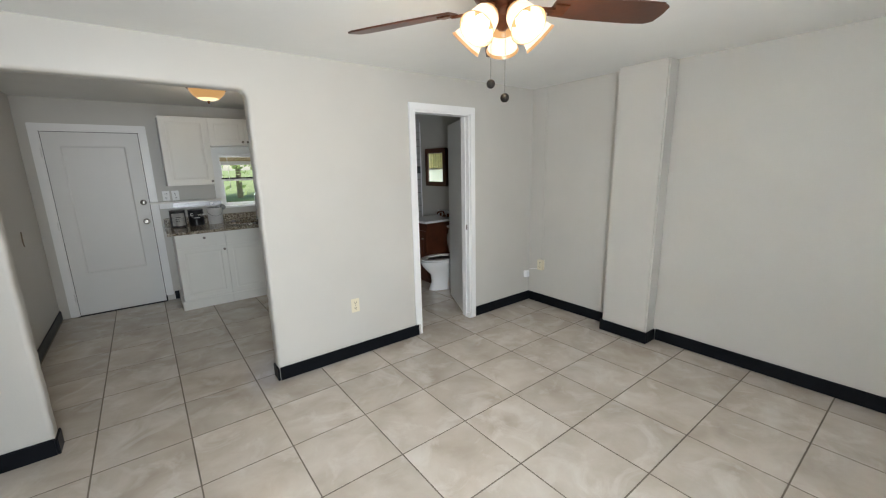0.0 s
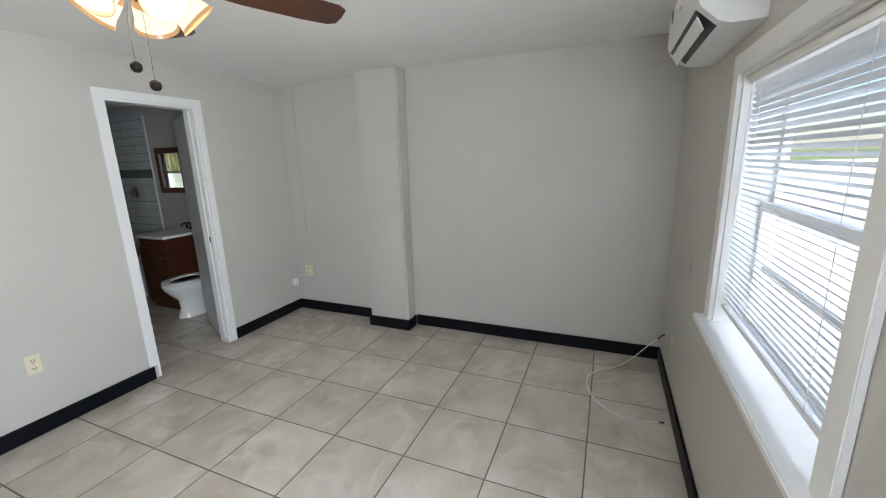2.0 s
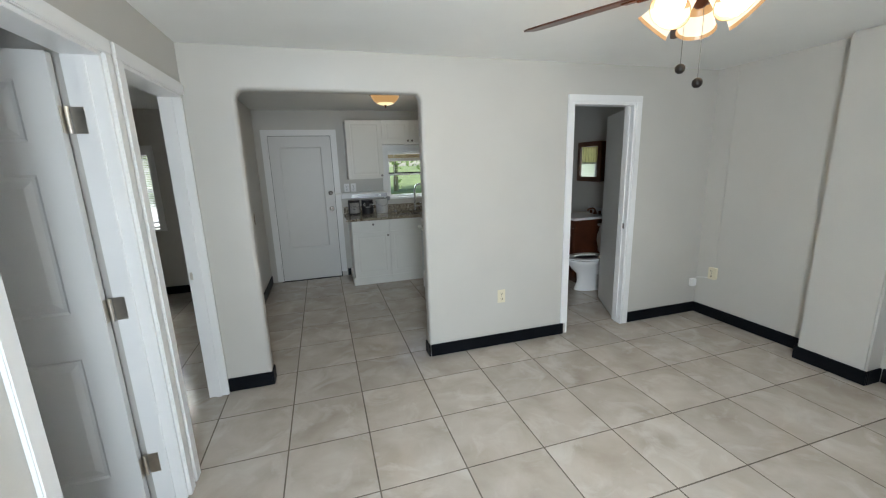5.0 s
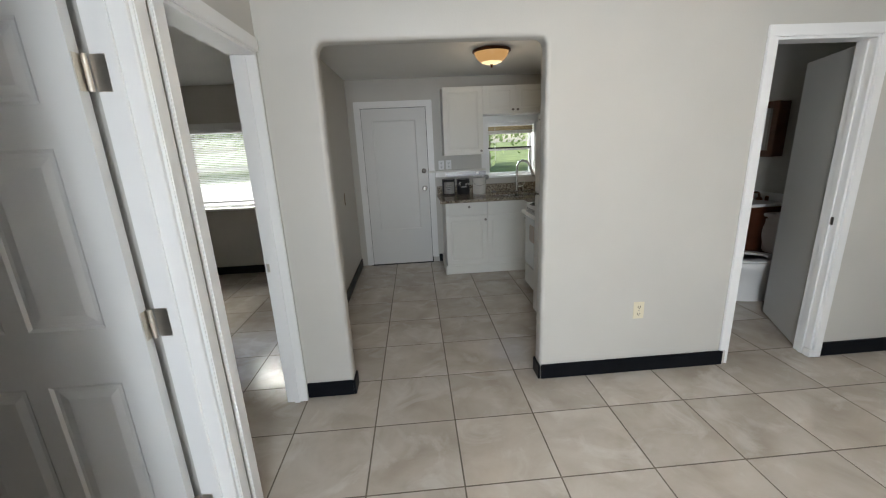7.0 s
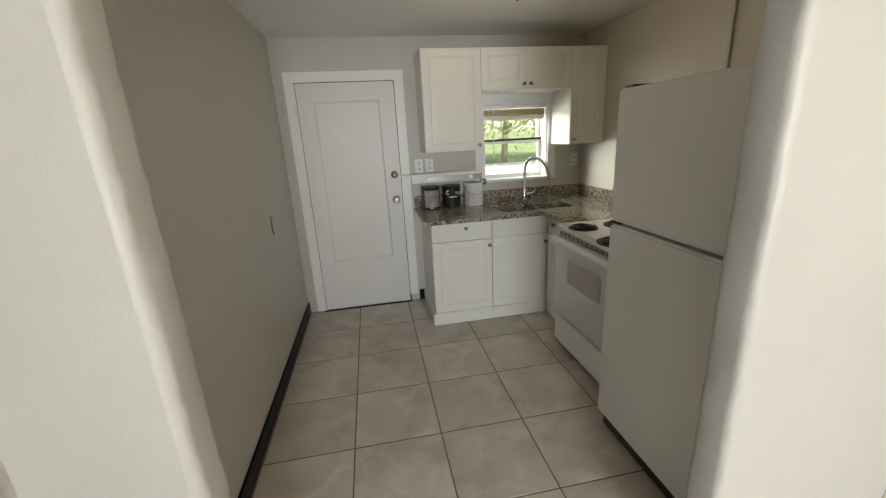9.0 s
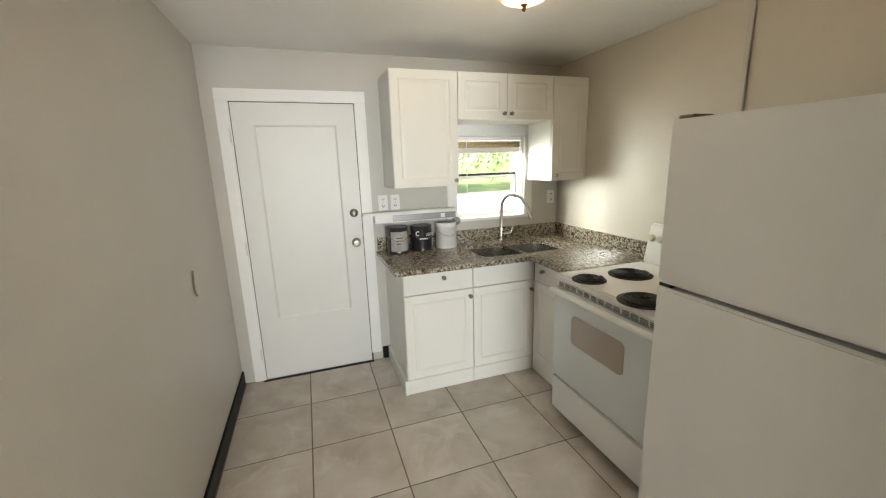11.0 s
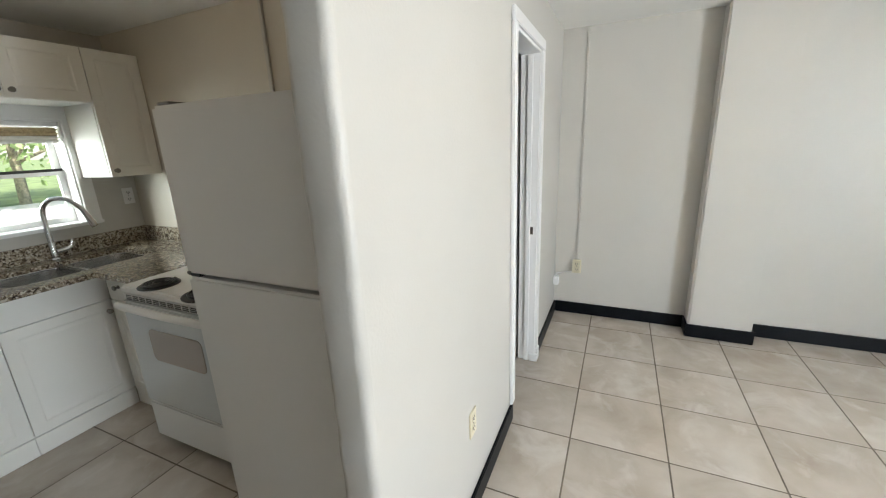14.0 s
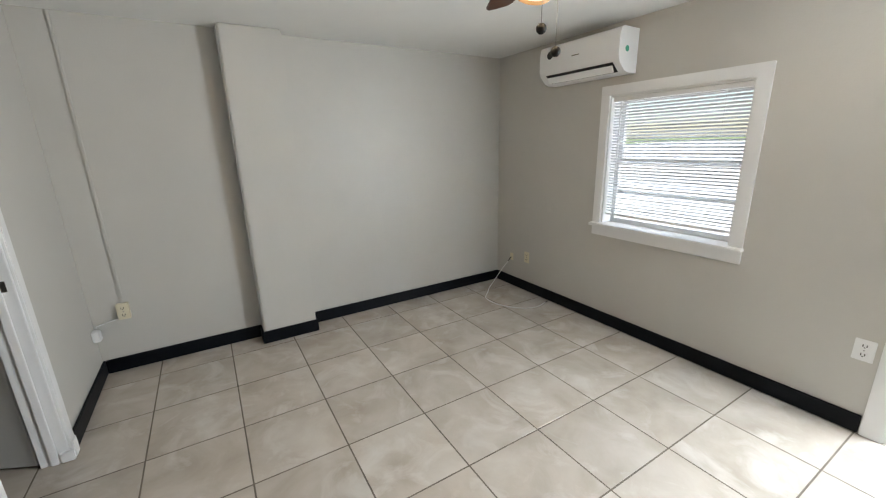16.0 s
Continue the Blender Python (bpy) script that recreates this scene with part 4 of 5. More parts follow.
part("handle", merge(tube([(1.715, 5.85, 0.965), (1.765, 5.838, 0.972), (1.785, 5.834, 0.985)], [0.016, 0.013, 0.011], 10), tube([(1.783, 5.834, 0.983), (1.796, 5.83, 1.03)], [0.008, 0.005], 8)), CHROME, ob, smooth=50)
solid("sink_stopper", lathe([(0, 0.004), (0.022, 0.004), (0.026, 0), (0.026, 0.003), (0.016, 0.012), (0.006, 0.016), (0.006, 0.024), (0, 0.025)], (1.40, 5.855, 0.9125), n=18), STEEL, "small dark sink stopper on the worktop", "stopper", smooth=40)


# ---- paint cans ----
def paint_can(x, y, r, h, band, label, kind, spread=88):
    z = 0.9128
    ob = thing("paint_can", (x, y, z), label, "paint can", "paint cans on the worktop")
    part("body", lathe([(0, 0), (r * 0.97, 0), (r, 0.004), (r * 0.985, 0.007), (r * 0.985, h - 0.008), (r, h - 0.005), (r, h), (r * 0.93, h), (r * 0.92, h - 0.006), (0, h - 0.006)], (x, y, z), n=32), kind, ob, smooth=40)
    part("lid", lathe([(0, h - 0.0055), (r * 0.84, h - 0.0055), (r * 0.86, h - 0.002), (r * 0.90, h - 0.002), (r * 0.91, h - 0.0055)], (x, y, z), n=28), STEEL, ob, "pressed steel lid", smooth=40)
    for side in (-1, 1):
        part("handle_ear", lathe([(0, 0), (0.010, 0), (0.009, 0.004), (0, 0.006)], (x + side * r * 0.98, y - 0.004, z + h * 0.80), "x" if side > 0 else "-x", 12), STEEL, ob, smooth=40)
    bm = bmesh.new()
    n = 22
    lo, hi = [], []
    for k in range(n):
        a = radians(272 - spread + 2 * spread * k / (n - 1))
        lo.append(bm.verts.new((x + (r * 0.985 + 0.0012) * math.cos(a), y + (r * 0.985 + 0.0012) * math.sin(a), z + 0.018)))
        hi.append(bm.verts.new((x + (r * 0.985 + 0.0012) * math.cos(a), y + (r * 0.985 + 0.0012) * math.sin(a), z + h - 0.03)))
    for k in range(n - 1):
        bm.faces.new((lo[k], lo[k + 1], hi[k + 1], hi[k]))
    bmesh.ops.solidify(bm, geom=bm.faces[:], thickness=0.0008)
    lab = part("paper_label", bm, band, ob, smooth=60)
    pts = [(x + (r + 0.004) * math.cos(radians(a)), y + (r + 0.004) * math.sin(radians(a)), z + h * 0.8 - 0.06 * math.sin(radians((a - 185) / 170 * 180))) for a in range(185, 356, 10)]
    part("wire_handle", tube(pts, 0.0018, 6), STEEL, ob)
    return ob, lab


CANDARK = painted("black_can_label", (0.02, 0.02, 0.026), 0.3, scale=25, amount=0.4, fine=80, bump=0.02)
PAPER = painted("can_paper", (0.68, 0.67, 0.65), 0.5, scale=18, amount=0.2, fine=60, bump=0.02)
# Can steel coloured dark for the dim surroundings it mirrors.
CANTIN = painted("dark_reflecting_tin", (0.10, 0.10, 0.105), 0.3, scale=20, amount=0.3, fine=150, bump=0.02)
shader(CANTIN).inputs["Metallic"].default_value = 1
TINW = painted("white_can", (0.86, 0.86, 0.85), 0.35, scale=12, amount=0.06, fine=60, bump=0.02)
ob, lab = paint_can(0.812, 5.835, 0.082, 0.195, PAPER, "dark metal paint can with a worn white label", CANTIN, 52)
for k in range(3):
    part("printed_bar", boxes((0.785, 5.835 - 0.0838, 0.985 + 0.022 * k, 0.822 + 0.006 * k, 5.835 - 0.0822, 0.991 + 0.022 * k)), CANDARK, lab)
ob, lab = paint_can(1.0, 5.84, 0.082, 0.190, CANDARK, "black labelled paint can with white print", CANDARK)


def words(text, m, size, mat, parent, name="lettering"):
    cu = bpy.data.curves.new(name, "FONT")
    cu.body, cu.size, cu.extrude = text, size, 0.0006
    cu.align_x = "CENTER"
    tmp = bpy.data.objects.new("tmp", cu)
    me = bpy.data.meshes.new_from_object(tmp)
    bpy.data.objects.remove(tmp)
    bm = bmesh.new()
    bm.from_mesh(me)
    bm.transform(m)
    return part(name, bm, mat, parent, "white printed lettering")


words("2000", Matrix.Translation((1.045, 5.84 - 0.074, 1.03)) @ Matrix.Rotation(radians(90), 4, "X") @ Matrix.Rotation(radians(20), 4, "Y"), 0.034, TINW, lab)
part("printed_disc", lathe([(0.011, 0), (0.019, 0), (0.019, 0.001), (0.011, 0.001)], (0.955, 5.84 - 0.0725, 1.05), "-y", 20), TINW, lab)
part("printed_bar", boxes((0.965, 5.84 - 0.0835, 1.005, 1.03, 5.84 - 0.0815, 1.014)), TINW, lab)
paint_can(1.205, 5.84, 0.082, 0.20, TINW, "white paint can beside the sink", TINW)

# ---- ledge with straightedge ----
ob = thing("wall_shelf", (0.94, 5.9, 1.2), "narrow cream-painted wall shelf over the worktop", "shelf")
part("board", boxes((0.566, 5.845, 1.196, 1.303, YB - 0.001, 1.216), bevel=0.004), CABW, ob, smooth=40)
part("cleat", boxes((0.655, 5.862, 1.135, 1.30, YB - 0.001, 1.195), bevel=0.003), TRIM, ob, smooth=40)
ob = thing("straightedge", (1.0, 5.857, 1.16), "aluminium straightedge fixed along the shelf front", "straightedge")
part("bar", boxes((0.79, 5.855, 1.142, 1.295, 5.8612, 1.19), bevel=0.0015), STEEL, ob)
part("end_label", boxes((1.17, 5.8535, 1.150, 1.205, 5.8548, 1.182)), PLASTIC, ob, "white end label")
ob = thing("wall_hook", (1.29, YB, 1.12), "round grey metal suction hook beside the window", "hook")
part("disc", lathe([(0, 0), (0.03, 0), (0.033, 0.006), (0.026, 0.012), (0, 0.014)], (1.305, 5.865, 1.11), "-y", 20), STEEL, ob, smooth=40)
part("stem", tube([(1.305, 5.865, 1.11), (1.30, YB - 0.02, 1.12)], 0.008, 8), STEEL, ob)

outlet((0.738, YB, 1.281), "-y", PLASTIC, "white duplex outlet above the shelf")
outlet((0.832, YB, 1.281), "-y", PLASTIC, "white duplex outlet above the shelf")
outlet((2.235, YB, 1.247), "-y", PLASTIC, "white duplex outlet under the corner cabinet")

# ---- kitchen window shade ----
SHADEC = painted("woven_shade", (0.50, 0.40, 0.24), 0.8, scale=60, amount=0.25, fine=200, bump=0.2)
ob = thing("roman_shade", (1.63, YB + 0.05, 1.75), "rolled-up tan woven window shade", "shade")
part("headrail", boxes((KWIN[0] + 0.016, YB + 0.01, 1.735, KWIN[1] - 0.016, YB + 0.05, 1.764), bevel=0.003), PLASTIC, ob, smooth=40)
for k, (z, d) in enumerate(((1.715, 0.016), (1.69, 0.02), (1.665, 0.018), (1.645, 0.016))):
    part("fold", boxes((KWIN[0] + 0.02, YB + 0.03 - d, z - 0.012, KWIN[1] - 0.02, YB + 0.035 + d, z + 0.012), bevel=0.008, seg=3), SHADEC if k < 2 else CABW, ob, smooth=60)
part("pull_cord", tube([(1.44, YB + 0.006, 1.735), (1.441, YB + 0.005, 1.30)], 0.003, 6), PLASTIC, ob)
# A thin dark bar paints the shadow line where the sashes meet.
part("weatherstrip", boxes((KWIN[0] + 0.02, YB + 0.098, 1.452, KWIN[1] - 0.02, YB + 0.1, 1.47)), RUBBER_AND_SHADE, ob, "dark strip that paints the shadow at the meeting rail")


# ---- stove ----
def stove():
    x0, x1, y0, y1 = 1.550, 2.27, 4.092, 4.852
    ob = thing("stove", (1.9, 4.485, 0), "white electric stove with four black coil burners", "stove")
    part("body", boxes((x0 + 0.02, y0 + 0.002, 0.055, x1 - 0.02, y1 - 0.002, 0.875), bevel=0.003), APPL, ob)
    part("cooktop", boxes((x0 - 0.012, y0, 0.876, x1 - 0.09, y1, 0.914), bevel=0.010, seg=3), APPL, ob, smooth=40)
    # The door's enamel is tinted blue-grey to hold its cool, shaded cast.
    door = part("oven_door", boxes((x0 - 0.022, y0 + 0.006, 0.272, x0 + 0.018, y1 - 0.006, 0.838), bevel=0.008, seg=3), painted("oven_door_cool_cast", (0.66, 0.69, 0.70), 0.14, scale=1.5, amount=0.02, fine=60, bump=0.004), ob, smooth=40)
    bm = bmesh.new()
    ring = [(cy + 0.03 * math.cos(radians(a)), cz + 0.03 * math.sin(radians(a))) for cy, cz, s in ((4.645, 0.685, 0), (4.315, 0.685, 90), (4.315, 0.575, 180), (4.645, 0.575, 270)) for a in range(s, s + 91, 15)]
    front, rear = [[bm.verts.new((x, y, z)) for y, z in ring] for x in (x0 - 0.0245, x0 - 0.0215)]
    bm.faces.new(front)
    bm.faces.new(rear)
    for i in range(len(ring)):
        j = (i + 1) % len(ring)
        bm.faces.new((front[i], front[j], rear[j], rear[i]))
    part("oven_window", bm, material("oven_glass", (0.42, 0.36, 0.31), 0.12), door, "beige tinted oven window")
    pts = bent([(x0 - 0.022, y0 + 0.02, 0.822), (x0 - 0.052, y0 + 0.05, 0.828), (x0 - 0.062, 4.485, 0.83), (x0 - 0.052, y1 - 0.05, 0.828), (x0 - 0.022, y1 - 0.02, 0.822)])
    part("oven_handle", tube(pts, 0.018, 12), APPL, door, smooth=60)
    part("vent_panel", boxes((x0 - 0.008, y0 + 0.01, 0.842, x0 + 0.018, y1 - 0.01, 0.8755), bevel=0.002), APPL, ob)
    for k in range(13):
        y = y0 + 0.035 + k * 0.054
        v = part("vent_slot", boxes((x0 - 0.0095, y, 0.847, x0 - 0.0075, y + 0.042, 0.852), (x0 - 0.0095, y, 0.856, x0 - 0.0075, y + 0.042, 0.861), (x0 - 0.0095, y, 0.865, x0 - 0.0075, y + 0.042, 0.870)), BLACK, ob)
    part("door_seam", boxes((x0 - 0.004, y0 + 0.01, 0.262, x0 + 0.018, y1 - 0.01, 0.2715)), RUBBER_AND_SHADE, ob)
    part("storage_drawer", boxes((x0 - 0.018, y0 + 0.006, 0.045, x0 + 0.018, y1 - 0.006, 0.2615), bevel=0.008, seg=3), APPL, ob, smooth=40)
    part("toe_base", boxes((x0 + 0.03, y0 + 0.02, 0.0, x1 - 0.05, y1 - 0.02, 0.054)), RUBBER_AND_SHADE, ob)
    bm = boxes((x1 - 0.085, y0, 0.9, x1, y1, 1.155))
    for v in bm.verts:
        if v.co.z > 1.1 and v.co.x < x1 - 0.05:
            v.co.x += 0.045
    bmesh.ops.bevel(bm, geom=bm.edges[:], offset=0.012, segments=3, affect="EDGES")
    back = part("control_panel", bm, APPL, ob, smooth=40)
    for y in (4.80, 4.735, 4.235, 4.17):
        part("control_knob", lathe([(0, 0), (0.023, 0), (0.022, 0.012), (0.018, 0.022), (0, 0.024)], m=Matrix.Translation((x1 - 0.066, y, 1.07)) @ Matrix.Rotation(radians(-80), 4, "Y"), n=20), material("cream_knob", (0.62, 0.55, 0.42), 0.4) if y == 4.80 else bpy.data.materials["cream_knob"], back, "cream control knob", smooth=40)
    part("clock_display", boxes((x1 - 0.068, 4.40, 1.06, x1 - 0.060, 4.58, 1.10)), BLACK, back, "dark clock display")
    for x, y, r in ((1.615, 4.655, 0.076), (1.885, 4.64, 0.098), (1.62, 4.285, 0.098), (1.885, 4.295, 0.076)):
        pan = part("drip_pan", lathe([(0, 0.0005), (r * 0.5, 0.0008), (r * 0.95, 0.003), (r * 1.14, 0.006), (r * 1.2, 0.004), (r * 1.2, 0)], (x, y, 0.9145), n=32), BLACK, ob, "dark drip pan", smooth=40)
        turns = 4 if r < 0.09 else 5
        pts = []
        for k in range(turns * 20 + 1):
            t = k / (turns * 20)
            q = 2 * math.pi * turns * t
            rr = 0.018 + (r - 0.018) * t
            pts.append((x + rr * math.cos(q), y + rr * math.sin(q), 0.926))
        part("coil", tube(pts, 0.0058, 6), BLACK, pan, "black spiral heating coil", smooth=60)


stove()


# ---- refrigerator ----
def refrigerator():
    x0, x1, y0, y1 = 1.370, 2.13, 3.262, 4.008
    ob = thing("refrigerator", (1.72, 3.64, 0), "white top-freezer refrigerator with a textured finish", "refrigerator")
    part("cabinet", boxes((x0 + 0.072, y0 + 0.004, 0.03, x1, y1 - 0.004, 1.680), bevel=0.006, seg=3), APPL, ob, smooth=40)
    part("door_gasket", boxes((x0 + 0.060, y0 + 0.014, 0.09, x0 + 0.0715, y1 - 0.014, 1.672)), RUBBER_AND_SHADE, ob)
    part("freezer_door", boxes((x0, y0, 1.121, x0 + 0.060, y1, 1.684), bevel=0.010, seg=4), APPL, ob, smooth=40)
    part("fridge_door", boxes((x0, y0, 0.09, x0 + 0.060, y1, 1.107), bevel=0.010, seg=4), APPL, ob, smooth=40)
    part("kick_grille", boxes((x0 + 0.03, y0 + 0.02, 0.012, x0 + 0.073, y1 - 0.02, 0.084), bevel=0.003), BLACK, ob)
    part("hinge_cap", boxes((x0 + 0.015, y1 - 0.07, 1.685, x0 + 0.11, y1 - 0.012, 1.696), bevel=0.004), NICKEL, ob, smooth=40)
    part("middle_hinge", boxes((x0 + 0.012, y1 - 0.05, 1.1075, x0 + 0.07, y1 - 0.004, 1.1205)), BLACK, ob)
    part("name_bar", boxes((x0 - 0.0012, 3.31, 1.567, x0, 3.39, 1.576)), material("mark_grey", (0.55, 0.55, 0.54), 0.45), ob, "plain grey maker's mark")
    part("foot", lathe([(0, 0), (0.02, 0), (0.02, 0.03), (0, 0.03)], (x1 - 0.08, y0 + 0.08, 0), n=12), BLACK, ob)
    part("foot", lathe([(0, 0), (0.02, 0), (0.02, 0.03), (0, 0.03)], (x1 - 0.08, y1 - 0.08, 0), n=12), BLACK, ob)


refrigerator()

# ---- kitchen walls and ceiling ----
ob = thing("ceiling_light", (1.13, 4.56, H), "flush ceiling light with a lit amber glass bowl", "ceiling light")
part("rim", lathe([(0, H - 0.001), (0.14, H - 0.001), (0.165, H - 0.012), (0.168, H - 0.026), (0.158, H - 0.034), (0.148, H - 0.03), (0.14, H - 0.012), (0, H - 0.008)], (1.13, 4.56, 0), n=40), BRONZE, ob, smooth=40)
bowl = part("bowl", lathe([(0.150, H - 0.03), (0.143, H - 0.055), (0.122, H - 0.085), (0.09, H - 0.11), (0.05, H - 0.126), (0, H - 0.131)], (1.13, 4.56, 0), n=40), AMBER, ob, "lit amber alabaster glass bowl", smooth=60)
bowl.visible_shadow = False
bowl.data.materials.append(AMBER_GLOW)
for f in bowl.data.polygons:
    f.material_index = 1 if math.hypot(f.center.x, f.center.y) < 0.085 else 0
part("finial", lathe([(0, -0.026), (0.006, -0.024), (0.010, -0.016), (0.006, -0.008), (0.014, -0.002), (0.014, 0.002), (0, 0.003)], (1.13, 4.56, H - 0.131), n=16), BRONZE, ob, smooth=50)
for y in (4.425, 3.615):
    solid("conduit", boxes((XK - 0.016, y - 0.013, 1.2, XK - 0.0008, y + 0.013, H - 0.002), bevel=0.003), WALL, "painted cable raceway running up the kitchen wall", "conduit")
solid("wall_scar", tube(bent([(KL + 0.002, 5.185, 1.068), (KL + 0.005, 5.166, 1.045), (KL + 0.006, 5.152, 1.005), (KL + 0.005, 5.160, 0.965), (KL + 0.002, 5.188, 0.938)]), 0.005, 8), painted("bare_plaster", (0.30, 0.25, 0.19), 0.8, scale=40, amount=0.3, fine=120, bump=0.2), "small curved pale dent in the painted wall", "scar")

# ---- bathroom ----
def toilet(cy):
    ob = thing("toilet", (3.6, cy, 0), "white porcelain toilet with the lid raised", "toilet")

    def loft(rows, n=28):
        bm = bmesh.new()
        rings = []
        for cx, z, rx, ry in rows:
            rings.append([bm.verts.new((cx + rx * math.cos(2 * math.pi * k / n), cy + ry * math.sin(2 * math.pi * k / n), z)) for k in range(n)])
        for a, b in zip(rings, rings[1:]):
            for k in range(n):
                bm.faces.new((a[k], a[(k + 1) % n], b[(k + 1) % n], b[k]))
        bm.faces.new(rings[0][::-1])
        bm.faces.new(rings[-1])
        return bm

    part("bowl", loft([(3.52, 0.0, 0.25, 0.115), (3.52, 0.02, 0.245, 0.11), (3.53, 0.10, 0.22, 0.095), (3.51, 0.20, 0.21, 0.10), (3.47, 0.27, 0.24, 0.14), (3.44, 0.33, 0.255, 0.175), (3.43, 0.375, 0.26, 0.185), (3.43, 0.39, 0.255, 0.18), (3.43, 0.391, 0.18, 0.125), (3.45, 0.30, 0.13, 0.09), (3.47, 0.24, 0.06, 0.05)]), PORCELAIN, ob, smooth=60)
    part("seat", loft([(3.43, 0.394, 0.25, 0.178), (3.43, 0.410, 0.255, 0.182), (3.43, 0.414, 0.245, 0.172), (3.43, 0.412, 0.175, 0.118), (3.43, 0.394, 0.17, 0.112)]), PLASTIC, ob, smooth=60)
    part("tank", boxes((3.745, cy - 0.22, 0.385, 3.955, cy + 0.22, 0.73), bevel=0.02, seg=3), PORCELAIN, ob, smooth=50)
    part("tank_lid", boxes((3.735, cy - 0.23, 0.7305, 3.962, cy + 0.23, 0.765), bevel=0.010, seg=3), PORCELAIN, ob, smooth=50)
    bm = lathe([(0, 0), (0.19, 0), (0.195, 0.008), (0.185, 0.018), (0, 0.02)], n=28)
    bm.transform(Matrix.Translation((3.715, cy, 0.605)) @ Matrix.Rotation(radians(-84), 4, "Y") @ Matrix.Diagonal((1.0, 0.92, 1, 1)))
    part("lid", bm, PLASTIC, ob, smooth=50)
    part("flush_lever", tube([(3.742, cy - 0.15, 0.68), (3.725, cy - 0.15, 0.68), (3.722, cy - 0.09, 0.672)], 0.006, 8), CHROME, ob)


toilet(4.12)
ob = thing("vanity", (3.68, 4.58, 0), "dark red-brown wooden bathroom vanity with a white basin top", "vanity")
part("body", boxes((3.41, 4.345, 0.08, XR - 0.002, 4.80, 0.822), bevel=0.003), WOODV, ob)
part("toe_kick", boxes((3.45, 4.35, 0.002, XR - 0.002, 4.795, 0.0795)), WOODV, ob)
d = paneled("door", 0.44, 0.60, 0.018, [(0.06, 0.38, 0.06, 0.54)], Matrix.Translation((3.391, 4.79, 0.12)) @ Matrix.Rotation(radians(-90), 4, "Z"), WOODV, ob)
knob(d, (3.391, 4.40, 0.62), "-x", 0.014)
top = part("basin_top", boxes((3.375, 4.325, 0.8225, XR - 0.003, 4.825, 0.852), bevel=0.006, seg=3), PORCELAIN, ob, smooth=40)
part("back_ledge", boxes((XR - 0.024, 4.325, 0.8525, XR - 0.003, 4.825, 0.93), bevel=0.004), PORCELAIN, ob, smooth=40)
part("basin_faucet", merge(lathe([(0, 0), (0.03, 0), (0.028, 0.012), (0.016, 0.03), (0, 0.032)], (XR - 0.09, 4.575, 0.8525), n=16), tube(bent([(XR - 0.09, 4.575, 0.87), (XR - 0.11, 4.575, 0.925), (XR - 0.19, 4.575, 0.925), (XR - 0.215, 4.575, 0.90)]), 0.011, 10), tube([(XR - 0.09, 4.49, 0.856), (XR - 0.09, 4.49, 0.90)], 0.016, 10), tube([(XR - 0.09, 4.66, 0.856), (XR - 0.09, 4.66, 0.90)], 0.016, 10)), BRONZE, ob, "dark bronze basin faucet", smooth=50)
ob = thing("medicine_cabinet", (XR, 4.72, 1.28), "brown wood-framed mirror cabinet on the bathroom wall", "cabinet")
WOODM = painted("mirror_frame_wood", (0.085, 0.03, 0.014), 0.4, scale=8, amount=0.3, fine=60, bump=0.05)
part("box", boxes((3.868, 4.49, 1.285, XR - 0.002, 4.955, 1.795), bevel=0.003), WOODM, ob)
bm = plate(0.475, 0.52, [(0.062, 0.413, 0.062, 0.458)], 0, 0.02)
bm.transform(Matrix.Translation((3.847, 4.96, 1.28)) @ Matrix.Rotation(radians(-90), 4, "Z"))
fr = part("frame", bm, WOODM, ob)
part("mirror_glass", boxes((3.858, 4.525, 1.32, 3.8655, 4.925, 1.76)), MIRROR, fr, "clear mirror glass")

# wall tiles round the tub
WTILE = painted("white_wall_tile", (0.62, 0.64, 0.64), 0.15, scale=5, amount=0.05, fine=60, bump=0.02)
BAND = painted("grey_tile_band", (0.16, 0.18, 0.18), 0.25, scale=30, amount=0.4, fine=80, bump=0.05)
ob = thing("wall_tiling", (XR, 5.6, 0.5), "white horizontal wall tiles with a grey mosaic band", "tiling", "", "structure")
part("tile_bed", boxes((XR - 0.006, 5.25, 0.55, XR - 0.001, YB - 0.002, 2.2)), GROUT, ob)
shared = {}
z = 0.56
while z < 2.18:
    band = 1.49 < z + 0.05 < 1.60
    hgt = 0.098
    for k in range(4):
        y0 = 5.255 + k * 0.2
        y1 = min(y0 + 0.197, YB - 0.004)
        if y1 - y0 < 0.02:
            continue
        key = (round(y1 - y0, 3), band)
        if key not in shared:
            bm = boxes((-0.005, 0, 0, 0, key[0], hgt - 0.003), bevel=0.001, seg=1)
            me = bpy.data.meshes.new("tile")
            bm.to_mesh(me)
            bm.free()
            me.materials.append(BAND if band else WTILE)
            shared[key] = me
        o = new("tile", shared[key])
        o.parent = ob
        o.location = Vector((XR - 0.006, y0, z)) - ob.location
    z += hgt + 0.002
part("edge_trim", boxes((XR - 0.016, 5.235, 0.55, XR - 0.001, 5.249, 2.2), bevel=0.003), TRIM, ob)
ob = thing("bathtub", (3.2, 5.6, 0), "white bathtub at the far end of the bathroom", "bathtub")
part("apron", boxes((XK + 0.105, 5.24, 0.002, XR - 0.02, 5.30, 0.54), bevel=0.02, seg=3), PORCELAIN, ob, smooth=40)
part("floor_pan", boxes((XK + 0.105, 5.302, 0.002, XR - 0.02, YB - 0.01, 0.14), bevel=0.01), PORCELAIN, ob, smooth=40)
ob = thing("shower_valve", (XR, 5.66, 1.27), "chrome round shower valve with a lever", "shower valve")
